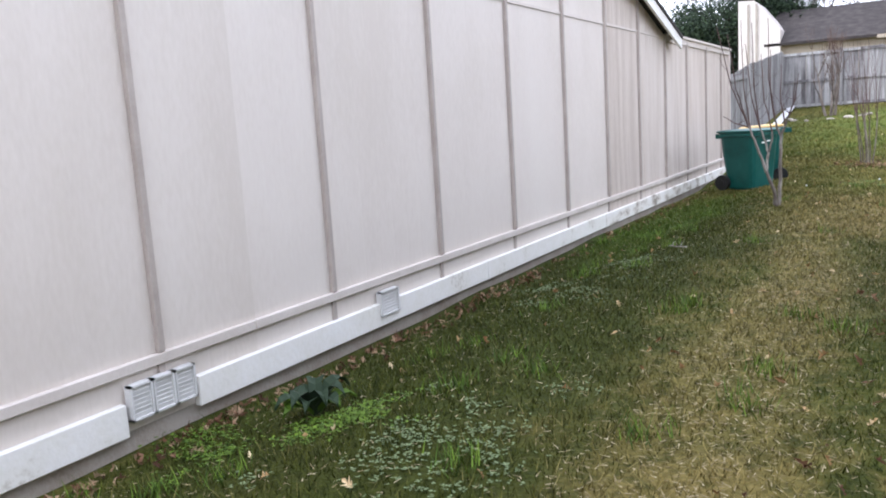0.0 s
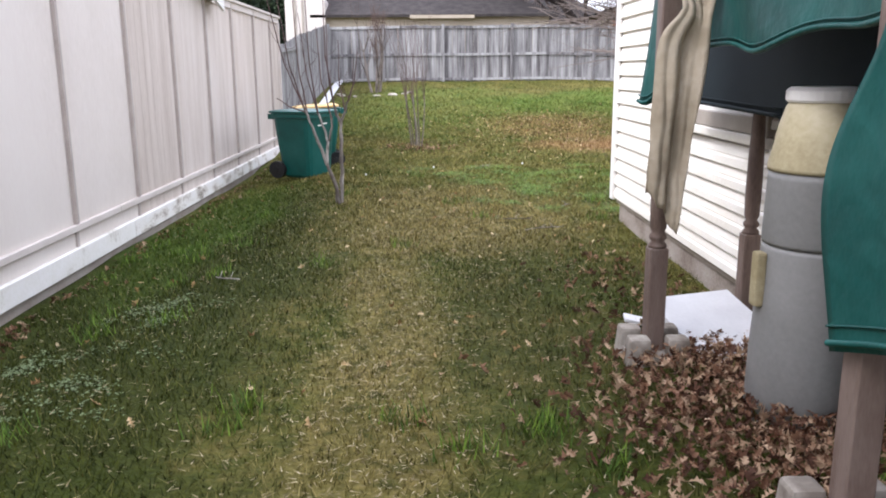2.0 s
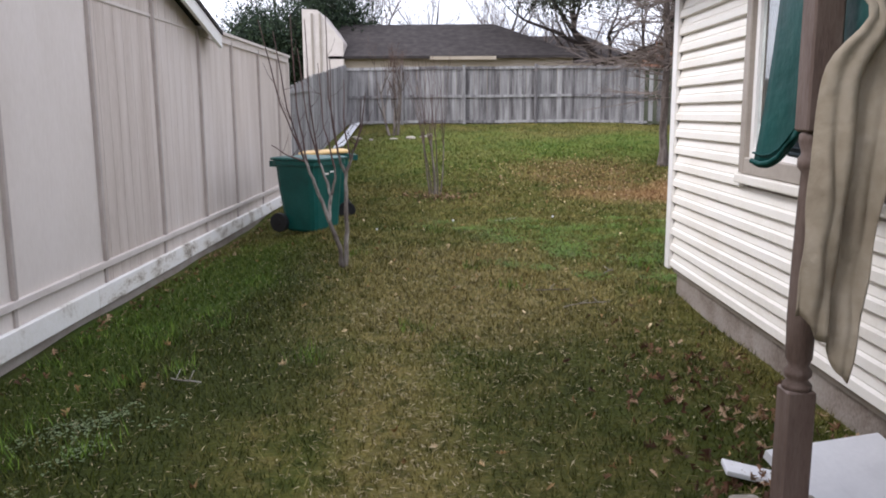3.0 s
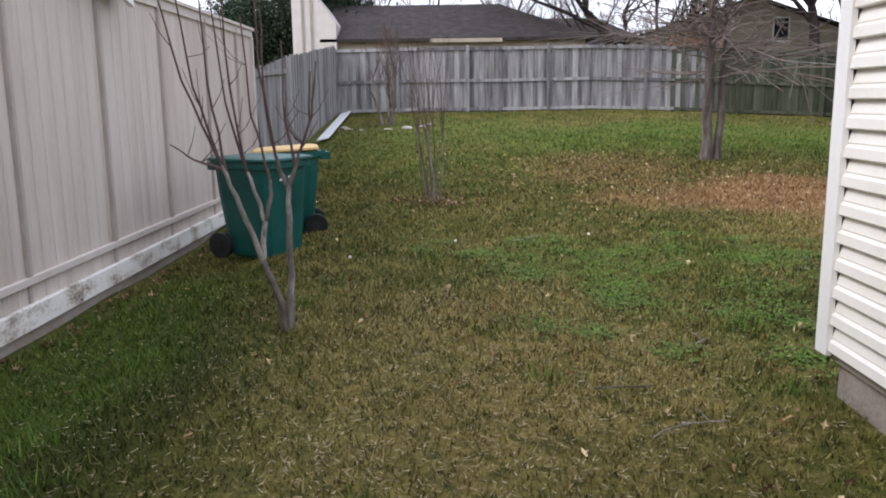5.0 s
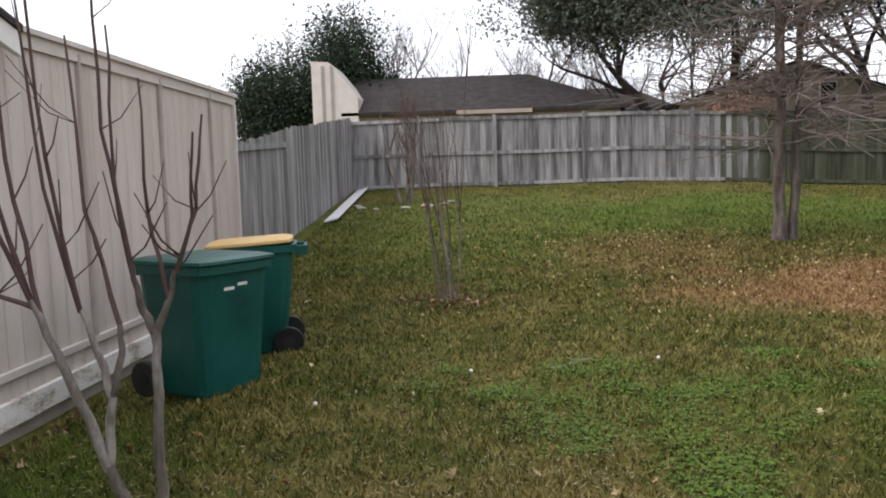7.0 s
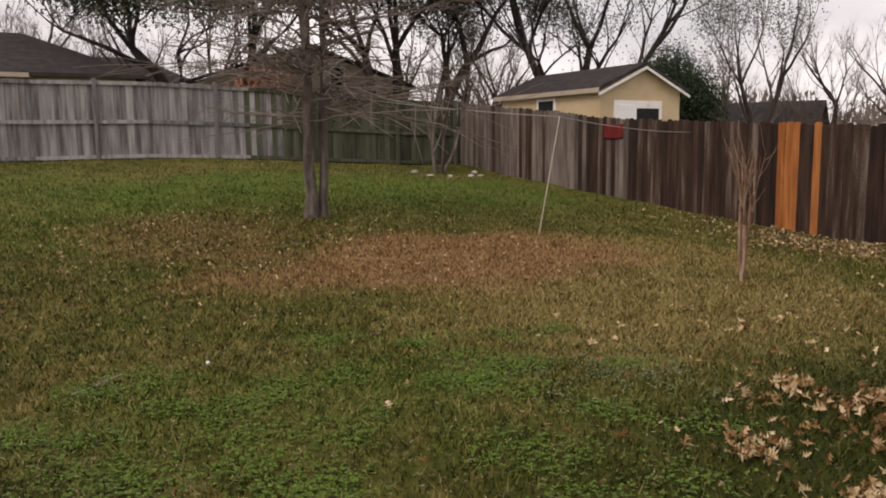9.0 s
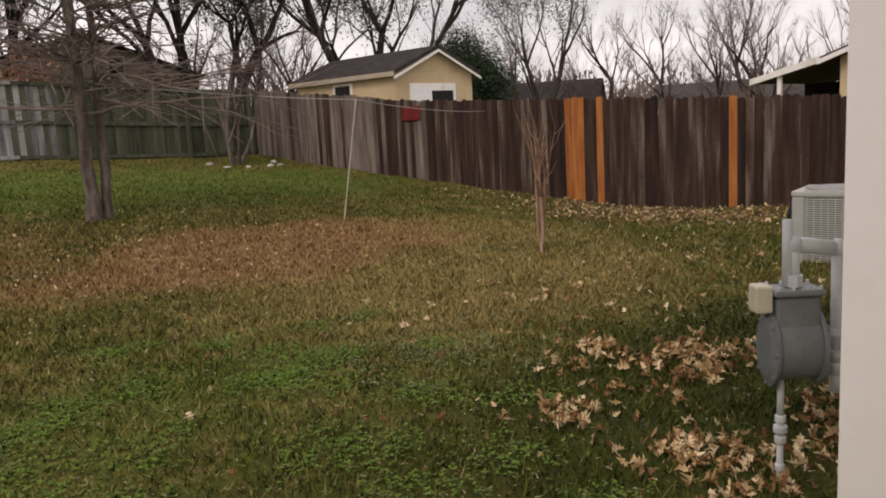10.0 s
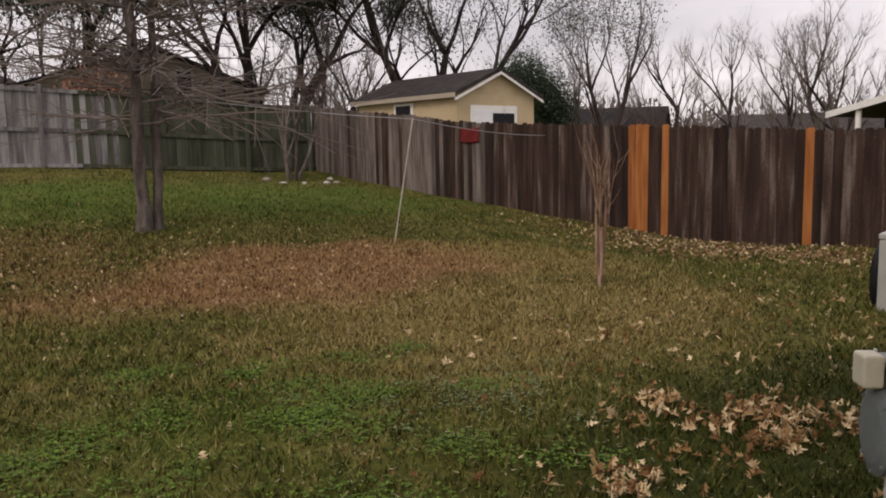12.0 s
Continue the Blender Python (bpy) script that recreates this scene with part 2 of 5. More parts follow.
def lawn(name, tall):
    """Winter lawn: green, straw and bare reddish soil in patches that lie where they lie in the yard. Grass along the
    west wall is darkened for shade.
    """
    m = bpy.data.materials.new(name)
    m.use_nodes = True
    n, l = m.node_tree.nodes, m.node_tree.links
    b = n["Principled BSDF"]
    geo = n.new("ShaderNodeNewGeometry")

    def noise_of(scale, detail, seed):
        t = n.new("ShaderNodeTexNoise")
        t.noise_dimensions = "4D"
        t.inputs["W"].default_value = seed
        t.inputs["Scale"].default_value, t.inputs["Detail"].default_value = scale, detail
        l.new(geo.outputs["Position"], t.inputs["Vector"])
        return t.outputs[0]

    def ramp_of(src, stops):
        r = n.new("ShaderNodeValToRGB")
        e = r.color_ramp.elements
        while len(e) < len(stops):
            e.new(0.5)
        for k, (p, c) in enumerate(stops):
            e[k].position, e[k].color = p, (*c, 1)
        l.new(src, r.inputs[0])
        return r.outputs[0]

    wob = noise_of(0.9, 4, 3.0)

    def patch(cx, cy, rx, ry, lo=0.55, hi=1.15):
        s = n.new("ShaderNodeVectorMath")
        s.operation = "SUBTRACT"
        l.new(geo.outputs["Position"], s.inputs[0])
        s.inputs[1].default_value = (cx, cy, 0)
        k = n.new("ShaderNodeVectorMath")
        k.operation = "MULTIPLY"
        l.new(s.outputs[0], k.inputs[0])
        k.inputs[1].default_value = (1 / rx, 1 / ry, 0)
        d = n.new("ShaderNodeVectorMath")
        d.operation = "LENGTH"
        l.new(k.outputs[0], d.inputs[0])
        w = n.new("ShaderNodeMath")
        w.operation = "MULTIPLY_ADD"
        l.new(wob, w.inputs[0])
        w.inputs[1].default_value, w.inputs[2].default_value = 1.1, -0.55
        a = n.new("ShaderNodeMath")
        l.new(d.outputs["Value"], a.inputs[0])
        l.new(w.outputs[0], a.inputs[1])
        r = n.new("ShaderNodeMapRange")
        r.interpolation_type = "SMOOTHSTEP"
        r.inputs["From Min"].default_value, r.inputs["From Max"].default_value = lo, hi
        r.inputs["To Min"].default_value, r.inputs["To Max"].default_value = 1, 0
        l.new(a.outputs[0], r.inputs["Value"])
        return r.outputs[0]

    def mixed(f, a, c, most=1.0):
        q = n.new("ShaderNodeMix")
        q.data_type = "RGBA"
        if most < 1:
            h = n.new("ShaderNodeMath")
            h.operation = "MULTIPLY"
            l.new(f, h.inputs[0])
            h.inputs[1].default_value = most
            f = h.outputs[0]
        l.new(f, q.inputs[0])
        l.new(a, q.inputs[6])
        if isinstance(c, tuple):
            q.inputs[7].default_value = (*c, 1)
        else:
            l.new(c, q.inputs[7])
        return q.outputs[2]

    if tall:
        fine = geo.outputs["Random Per Island"]
    else:
        fine = noise_of(34, 4, 9.0)
    green = ramp_of(fine, [(0.0, (0.022, 0.037, 0.005)), (0.45, (0.064, 0.076, 0.011)), (0.8, (0.115, 0.122, 0.020)), (1.0, (0.25, 0.225, 0.080))])
    straw = ramp_of(fine, [(0.0, (0.078, 0.059, 0.016)), (0.4, (0.16, 0.122, 0.036)), (0.75, (0.28, 0.213, 0.072)), (1.0, (0.45, 0.355, 0.155))])
    lush = ramp_of(fine, [(0.0, (0.030, 0.062, 0.007)), (0.6, (0.076, 0.142, 0.014)), (1.0, (0.15, 0.21, 0.030))])
    soil = ramp_of(fine, [(0.0, (0.12, 0.062, 0.026)), (0.5, (0.25, 0.138, 0.060)), (1.0, (0.42, 0.27, 0.14))])
    sel = ramp_of(noise_of(0.9, 8, 1.0), [(0.40, (0, 0, 0)), (0.60, (1, 1, 1))])
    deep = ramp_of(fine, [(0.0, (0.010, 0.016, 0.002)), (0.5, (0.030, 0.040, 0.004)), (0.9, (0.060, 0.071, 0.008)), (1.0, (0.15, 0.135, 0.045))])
    col = mixed(sel, green, straw, 0.45)
    mid = ramp_of(noise_of(6.5, 5, 5.0), [(0.50, (0, 0, 0)), (0.66, (1, 1, 1))])
    col = mixed(mid, col, straw, 0.6)
    low = ramp_of(noise_of(4.2, 5, 7.0), [(0.52, (0, 0, 0)), (0.68, (1, 1, 1))])
    col = mixed(low, col, deep, 0.75)
    # shade and lens darkening along the west wall, put into the grass colour
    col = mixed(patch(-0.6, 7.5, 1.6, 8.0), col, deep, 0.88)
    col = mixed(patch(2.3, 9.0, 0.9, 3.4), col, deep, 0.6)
    col = mixed(patch(1.15, 7.0, 0.42, 5.5), col, straw, 0.45)
    col = mixed(patch(1.3, 4.4, 0.45, 1.1), col, straw, 0.7)
    col = mixed(patch(1.7, 13.0, 1.4, 2.3), col, straw, 0.55)
    # more of the wall-side shade, painted as darker grass
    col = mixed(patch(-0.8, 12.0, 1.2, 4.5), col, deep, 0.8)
    tufty = ramp_of(noise_of(9.0, 4, 13.0), [(0.50, (0, 0, 0)), (0.62, (1, 1, 1))])
    col = mixed(tufty, col, deep, 0.6)
    col = mixed(patch(5.6, 14.0, 2.4, 1.2), col, deep, 0.85)
    col = mixed(patch(7.0, 17.2, 2.6, 1.9), col, straw, 0.8)
    col = mixed(patch(9.6, 19.5, 1.8, 2.0), col, straw, 0.8)
    col = mixed(patch(3.0, 16.1, 1.7, 0.9), col, lush, 0.15)
    col = mixed(patch(-0.9, 13.6, 0.8, 3.2), col, lush, 0.4)
    col = mixed(patch(8.6, 26.5, 6.5, 3.2), col, lush, 0.5)
    col = mixed(patch(1.5, 26.0, 3.5, 5.0), col, lush, 0.3)
    col = mixed(patch(6.7, 20.1, 3.2, 1.7), col, soil, 0.85)
    col = mixed(patch(4.2, 22.6, 1.6, 2.0), col, soil, 0.25)
    l.new(col, b.inputs["Base Color"])
    b.inputs["Roughness"].default_value, b.inputs["Specular IOR Level"].default_value = 0.85, 0.15
    if not tall:
        bp = n.new("ShaderNodeBump")
        bp.inputs["Strength"].default_value, bp.inputs["Distance"].default_value = 0.7, 0.03
        l.new(fine, bp.inputs["Height"])
        l.new(bp.outputs[0], b.inputs["Normal"])
    return m


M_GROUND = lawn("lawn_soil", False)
M_GRASS = lawn("lawn_blades", True)

# ---- building blocks ----


def smooth(t):
    t = np.clip(t, 0, 1)
    return t * t * (3 - 2 * t)


def height(x, y):
    """The yard's level: flat beside the house, rising to the back fence."""
    x, y = np.asarray(x, float), np.asarray(y, float)
    rise = 1.15 * np.clip((y - 18.5) / 13.5, 0, 1.25) ** 1.15
    side = smooth((x - 6) / 8) * (0.10 + 0.22 * smooth((y - 16) / 5))
    wall = 0.24 * smooth((0.1 - x) / 1.5) * (1 - 0.8 * smooth((y - 20) / 6))
    lump = 0.018 * np.sin(1.7 * x + 0.6 * y) * np.sin(1.3 * y - 0.8 * x) + 0.010 * np.sin(4.1 * x + 1.0) * np.sin(3.7 * y)
    mound = 0.17 * np.exp(-(((x - 2.8) / 0.75) ** 2) - ((y - 6.5) / 2.4) ** 2)
    return rise - side - wall + lump + mound


def gz(x, y):
    return float(height(x, y))


def bm_new():
    return bmesh.new()


def box(bm, c, s, turn=None):
    m = Matrix.Translation(c) @ (turn.to_4x4() if turn else Matrix()) @ Matrix.Diagonal((*s, 1))
    return bmesh.ops.create_cube(bm, size=1, matrix=m)["verts"]


def span(bm, x0, x1, y0, y1, z0, z1):
    return box(bm, ((x0 + x1) / 2, (y0 + y1) / 2, (z0 + z1) / 2), (x1 - x0, y1 - y0, z1 - z0))


def soften(bm, r=0.006, segments=2):
    bmesh.ops.bevel(bm, geom=bm.edges[:], offset=r, segments=segments, affect="EDGES", profile=0.6)


def rod(bm, a, b, r0, r1=None, n=10):
    a, b = Vector(a), Vector(b)
    d = b - a
    m = Matrix.Translation((a + b) / 2) @ d.to_track_quat("Z", "Y").to_matrix().to_4x4()
    bmesh.ops.create_cone(bm, cap_ends=True, segments=n, radius1=r0, radius2=r0 if r1 is None else r1, depth=d.length, matrix=m)


def lathe(bm, profile, n=20, c=(0, 0, 0), squash=(1, 1)):
    rings = []
    for r, z in profile:
        rings.append([bm.verts.new((c[0] + r * squash[0] * math.cos(2 * math.pi * k / n), c[1] + r * squash[1] * math.sin(2 * math.pi * k / n), c[2] + z)) for k in range(n)])
    for a, b in zip(rings, rings[1:]):
        for k in range(n):
            bm.faces.new((a[k], a[(k + 1) % n], b[(k + 1) % n], b[k]))
    bm.faces.new(rings[0][::-1])
    bm.faces.new(rings[-1])


def prism(bm, outline, axis, lo, hi):
    """A flat outline pushed along an axis: 0 for outlines in y, z; 1 for x, z; 2 for x, y."""
    def at(p, v):
        q = list(p)
        q.insert(axis, v)
        return q
    a = [bm.verts.new(at(p, lo)) for p in outline]
    b = [bm.verts.new(at(p, hi)) for p in outline]
    bm.faces.new(a)
    bm.faces.new(b[::-1])
    for k in range(len(a)):
        bm.faces.new((a[k], b[k], b[(k + 1) % len(a)], a[(k + 1) % len(a)]))
    bmesh.ops.recalc_face_normals(bm, faces=bm.faces[:])


def mesh_of(name, bm, material, shade=False):
    me = bpy.data.meshes.new(name)
    bmesh.ops.recalc_face_normals(bm, faces=bm.faces[:])
    bm.to_mesh(me)
    bm.free()
    me.materials.append(material)
    if shade:
        me.shade_smooth()
    return me


def part(name, bm, material, parent, label="", m=None, shade=False):
    me = bm if isinstance(bm, bpy.types.Mesh) else mesh_of(name, bm, material, shade)
    ob = new(name, me)
    ob.parent = parent
    if m is not None:
        ob.matrix_basis = m
    if label:
        tagged(ob, label)
    return ob


def thing(name, at, label, category, group="", kind="", turn=0.0):
    ob = new(name)
    ob.empty_display_size = 0.2
    ob.matrix_basis = pose(*at, 0, 0, turn)
    return tagged(ob, label, category, group, kind)


def solid(name, bm, material, label="", category="", group="", kind="", m=None, shade=False):
    ob = new(name, mesh_of(name, bm, material, shade))
    if m is not None:
        ob.matrix_basis = m
    return tagged(ob, label, category, group, kind)


def raw(name, verts, faces, material, shade=False):
    me = bpy.data.meshes.new(name)
    me.from_pydata(verts, [], faces)
    me.materials.append(material)
    if shade:
        me.shade_smooth()
    return me


def triangles(name, v, material):
    """A mesh of loose triangles from an array (n, 3, 3)."""
    me = bpy.data.meshes.new(name)
    k = len(v)
    me.vertices.add(3 * k)
    me.vertices.foreach_set("co", v.reshape(-1).astype(np.float32))
    me.loops.add(3 * k)
    me.loops.foreach_set("vertex_index", np.arange(3 * k, dtype=np.int32))
    me.polygons.add(k)
    me.polygons.foreach_set("loop_start", np.arange(0, 3 * k, 3, dtype=np.int32))
    me.update(calc_edges=True)
    me.materials.append(material)
    return me


# ---- ground ----
def axis_steps(lo, hi, fine_lo, fine_hi, step):
    inner = list(np.arange(fine_lo, fine_hi + 1e-6, step))
    out, d, v = [], step, fine_hi
    while v < hi:
        d *= 1.35
        v = min(hi, v + d)
        out.append(v)
    left, d, v = [], step, fine_lo
    while v > lo:
        d *= 1.35
        v = max(lo, v - d)
        left.append(v)
    return np.array(left[::-1] + inner + out)


gxs, gys = axis_steps(-600, 600, -3, 15, 0.2), axis_steps(-500, 900, -3, 34, 0.2)
GX, GY = np.meshgrid(gxs, gys)
GZ = height(np.clip(GX, -12, 25), np.clip(GY, -20, 33))
gv = np.stack([GX, GY, GZ], -1).reshape(-1, 3)
nx, ny = len(gxs), len(gys)
gf = [(j * nx + i, j * nx + i + 1, (j + 1) * nx + i + 1, (j + 1) * nx + i) for j in range(ny - 1) for i in range(nx - 1)]
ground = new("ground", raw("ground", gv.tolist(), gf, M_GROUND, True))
tagged(ground, "patchy winter lawn with green, straw and bare reddish soil", "lawn", kind="structure")

# ---- neighbour's wall, on the west side ----
WX = -1.6
wall = thing("wall_west", (WX, 0, 0), "pale beige panelled wall with vertical battens and white skirt board", "wall", kind="structure")
BATTENS = [-3.87 + 1.52 * k for k in range(14)] + [17.40, 19.02, 20.5]
CUTS = sorted([-5.0, 6.0, 16.0, 21.46] + BATTENS)
for y0, y1 in zip(CUTS, CUTS[1:]):
    t0, t1 = (2.54, 2.54) if y0 >= 15.99 else (5.34 - abs(y0 - 6.0) * 0.28, 5.34 - abs(y1 - 6.0) * 0.28)
    bm = bm_new()
    prism(bm, [(y0, -0.12), (y1, -0.12), (y1, t1), (y0, t0)], 0, -0.14, 0)
    part("panel", bm, M_WALLOLD if y0 > 12 else M_WALL, wall)
bm = bm_new()
prism(bm, [(-5, -1.0), (21.40, -1.0), (21.40, -0.11), (-5, -0.11)], 0, -0.2, -0.015)
part("foundation", bm, M_CONC, wall, "stained concrete foundation")
# battens in the darkened colour that carries their shadow lines
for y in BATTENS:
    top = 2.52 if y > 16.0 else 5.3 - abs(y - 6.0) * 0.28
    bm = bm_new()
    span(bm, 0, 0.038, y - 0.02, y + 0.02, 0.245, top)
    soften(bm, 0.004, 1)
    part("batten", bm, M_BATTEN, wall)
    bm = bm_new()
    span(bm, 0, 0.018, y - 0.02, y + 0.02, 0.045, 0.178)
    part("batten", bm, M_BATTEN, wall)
for y0, y1 in ((-5, 5.97), (5.975, 12.3), (12.305, 17.2), (17.205, 21.46)):
    bm = bm_new()
    span(bm, 0, 0.034, y0, y1, 0.18, 0.242)
    soften(bm, 0.006, 1)
    part("rail", bm, M_WALLTRIM, wall)
for y0, y1 in ((-5, 4.98), (5.46, 9.1), (9.104, 12.6), (12.604, 15.1), (15.12, 18.7), (18.72, 21.46)):
    bm = bm_new()
    span(bm, 0, 0.045, y0, y1, -0.135, 0.043)
    soften(bm, 0.006, 1)
    part("skirt_board", bm, M_SKIRTOLD if y0 > 12.5 else M_SKIRT, wall, "white skirt board with flaking paint")
bm = bm_new()
span(bm, 0, 0.03, 16.0, 21.47, 2.46, 2.56)
span(bm, -0.2, 0.06, 16.0, 21.5, 2.56, 2.6)
part("cap_board", bm, M_WALLTRIM, wall, "beige cap along the lower wall")
bm = bm_new()
span(bm, 0, 0.04, 21.40, 21.47, -0.1, 2.46)
part("corner_board", bm, M_WALLTRIM, wall)
bm = bm_new()
span(bm, 0.0, 0.012, -5, 15.9, 2.50, 2.53)
part("joint_strip", bm, M_WALLTRIM, wall)
for y0, y1, pieces in ((5.0, 5.44, 3), (7.28, 7.53, 1)):
    vent = thing("wall_vent", (WX + 0.012, y0, -0.06), "pale grey louvred crawl-space vent set in the skirt", "vent", "vents in the skirt of the wall")
    bm = bm_new()
    span(bm, 0, 0.01, 0, y1 - y0, 0, 0.19)
    part("backing", bm, M_VENT, vent)
    for p in range(pieces):
        w = (y1 - y0) / pieces
        bm = bm_new()
        for a, b2, c, d in ((0, 0.012, 0, 0.19), (w - 0.018, w - 0.006, 0, 0.19), (0, w - 0.006, 0, 0.012), (0, w - 0.006, 0.178, 0.19)):
            span(bm, 0.01, 0.05, p * w + a, p * w + b2, c, d)
        part("frame", bm, M_VENT, vent)
        for q in range(7):
            bm = bm_new()
            box(bm, (0.034, p * w + w / 2 - 0.003, 0.024 + q * 0.0235), (0.006, w - 0.026, 0.0255), Matrix.Rotation(0.22, 3, "Y"))
            part("slat", bm, M_VENT, vent)
roof = thing("roof_west", (WX, 0, 0), "dark shingled gable roof with pale rake boards", "roof", kind="structure")
for y0, z0, y1, z1 in ((6.0, 5.36, 16.3, 2.50), (6.0, 5.36, -5.5, 2.1)):
    bm = bm_new()
    prism(bm, [(y0, z0), (y1, z1), (y1, z1 + 0.05), (y0, z0 + 0.05)], 0, -9, 0.22)
    part("slope", bm, M_ROOF, roof)
    bm = bm_new()
    prism(bm, [(y0, z0 - 0.16), (y1, z1 - 0.16), (y1, z1 - 0.004), (y0, z0 - 0.004)], 0, 0.16, 0.2)
    part("rake_board", bm, M_SKIRT, roof)

# ---- house, on the east side ----
HX, HY = 3.3, 12.522
HTOP, COURSE = 2.62, 0.1325
house = thing("wall_east", (HX, HY, 0), "cream vinyl-sided house wall on a concrete foundation", "wall", kind="structure")
WY0, WY1, WZ0, WZ1 = 8.86 - HY, 10.94 - HY, 1.14, 2.42
bm = bm_new()
for a, b2, c, d in ((-15, WY0, 0.2, HTOP), (WY1, -0.02, 0.2, HTOP), (WY0, WY1, 0.2, WZ0), (WY0, WY1, WZ1, HTOP)):
    span(bm, 0.03, 0.18, a, b2, c, d)
part("sheathing", bm, M_TAUPE, house)
bm = bm_new()
span(bm, 0.18, 8.5, -0.2, -0.03, 0.2, HTOP)
part("sheathing", bm, M_TAUPE, house)
bm = bm_new()
prism(bm, [(0.06, -15), (0.06, -0.06), (8.5, -0.06), (8.5, -0.25), (0.25, -0.25), (0.25, -15)], 2, -0.5, 0.25)
part("foundation", bm, M_CONC, house, "stained concrete foundation")


def clapboard(length):
    """One lap of siding along +y, outer face towards -x."""
    bm = bm_new()
    prism(bm, [(0.03, 0.0), (-0.012, 0.0), (-0.017, 0.006), (-0.013, 0.05), (0.002, 0.064), (-0.001, 0.072), (0.017, COURSE), (0.03, COURSE)], 1, 0, length)
    return mesh_of("clapboard", bm, M_SIDING)


LAPS = {}
row = 0
z = 0.255
while z < HTOP - 0.05:
    pieces = [(-15.0, -0.09)] if z + COURSE < WZ0 + 0.02 or z > WZ1 - 0.02 else [(-15.0, WY0), (WY1, -0.09)]
    for a, b2 in pieces:
        key = round(b2 - a, 3)
        if key not in LAPS:
            LAPS[key] = clapboard(b2 - a)
        part("clapboard", LAPS[key], M_SIDING, house, m=Matrix.Translation((0, a, z)))
    if "back" not in LAPS:
        LAPS["back"] = clapboard(8.4)
    part("clapboard", LAPS["back"], M_SIDING, house, m=Matrix.Translation((8.5, 0, z)) @ pose(0, 0, 0, 0, 0, 90) @ Matrix.Diagonal((-1, 1, 1, 1)))
    z += COURSE
bm = bm_new()
prism(bm, [(-0.028, -0.09), (-0.028, 0.022), (0.09, 0.022), (0.09, 0.0), (0.0, 0.0), (0.0, -0.09)], 2, 0.235, HTOP)
part("corner_post", bm, M_WHITE, house, "white vinyl corner post")
window = thing("window_1", (HX, HY + WY0, WZ0), "white sash window in a taupe frame", "window", kind="structure")
ww, wh = WY1 - WY0, WZ1 - WZ0
for nm, a, b2, c, d, x0, x1 in (("jamb", -0.0, 0.085, 0, wh, -0.035, 0.06), ("jamb", ww - 0.085, ww, 0, wh, -0.035, 0.06), ("head", 0.085, ww - 0.085, wh - 0.09, wh, -0.035, 0.06), ("sill", 0.085, ww - 0.085, 0, 0.1, -0.035, 0.06)):
    bm = bm_new()
    span(bm, x0, x1, a, b2, c, d)
    soften(bm, 0.006, 1)
    part(nm, bm, M_TAUPE, window)
bm = bm_new()
span(bm, -0.05, 0.0, -0.03, ww + 0.03, -0.062, -0.004)
soften(bm, 0.01, 2)
part("apron", bm, M_SIDING, window)
mid = ww / 2
for a, b2 in ((0.085, mid), (mid, ww - 0.085)):
    sash = bm_new()
    for p, q, c, d in ((a, a + 0.05, 0.1, wh - 0.09), (b2 - 0.05, b2, 0.1, wh - 0.09), (a + 0.05, b2 - 0.05, 0.1, 0.16), (a + 0.05, b2 - 0.05, wh - 0.15, wh - 0.09)):
        span(sash, 0.0, 0.04, p, q, c, d)
    s = part("sash", sash, M_WHITE, window, "white vinyl sash")
    g = bm_new()
    span(g, 0.018, 0.022, a + 0.05, b2 - 0.05, 0.16, wh - 0.15)
    pane = part("pane", g, M_GLASS, s)
    pane.visible_shadow = False
bm = bm_new()
span(bm, 0.2, 0.21, -0.3, ww + 0.3, -0.3, wh + 0.3)
part("blind", bm, M_GREYPL, window, "pale closed blind")
eave = thing("roof_east", (HX, HY, HTOP), "shingled house roof with white soffit and fascia", "roof", kind="structure")
bm = bm_new()
span(bm, -0.4, 9, -15, 0.45, 0.0, 0.02)
part("soffit", bm, M_WHITE, eave)
bm = bm_new()
for a in ((-0.425, -0.4, -15, 0.475), (-0.4, 9, 0.45, 0.475)):
    span(bm, *a, -0.02, 0.16)
part("fascia", bm, M_WHITE, eave)
bm = bm_new()
vs = [bm.verts.new(p) for p in ((-0.45, -15, 0.16), (9, -15, 0.16), (9, 0.5, 0.16), (-0.45, 0.5, 0.16), (4, -12, 2.2), (4.5, -4, 2.2))]
for f in ((0, 3, 5, 4), (3, 2, 5), (2, 1, 4, 5), (1, 0, 4)):
    bm.faces.new([vs[k] for k in f])
part("slopes", bm, M_ROOF, eave)

# ---- fences ----


def board_mesh(w, h, dog, material, name="board"):
    bm = bm_new()
    c = 0.03 if dog else 0.003
    prism(bm, [(-w / 2, -0.16), (w / 2, -0.16), (w / 2, h - c), (w / 2 - c, h), (-w / 2 + c, h), (-w / 2, h - c)], 1, -0.009, 0.009)
    return mesh_of(name, bm, material)


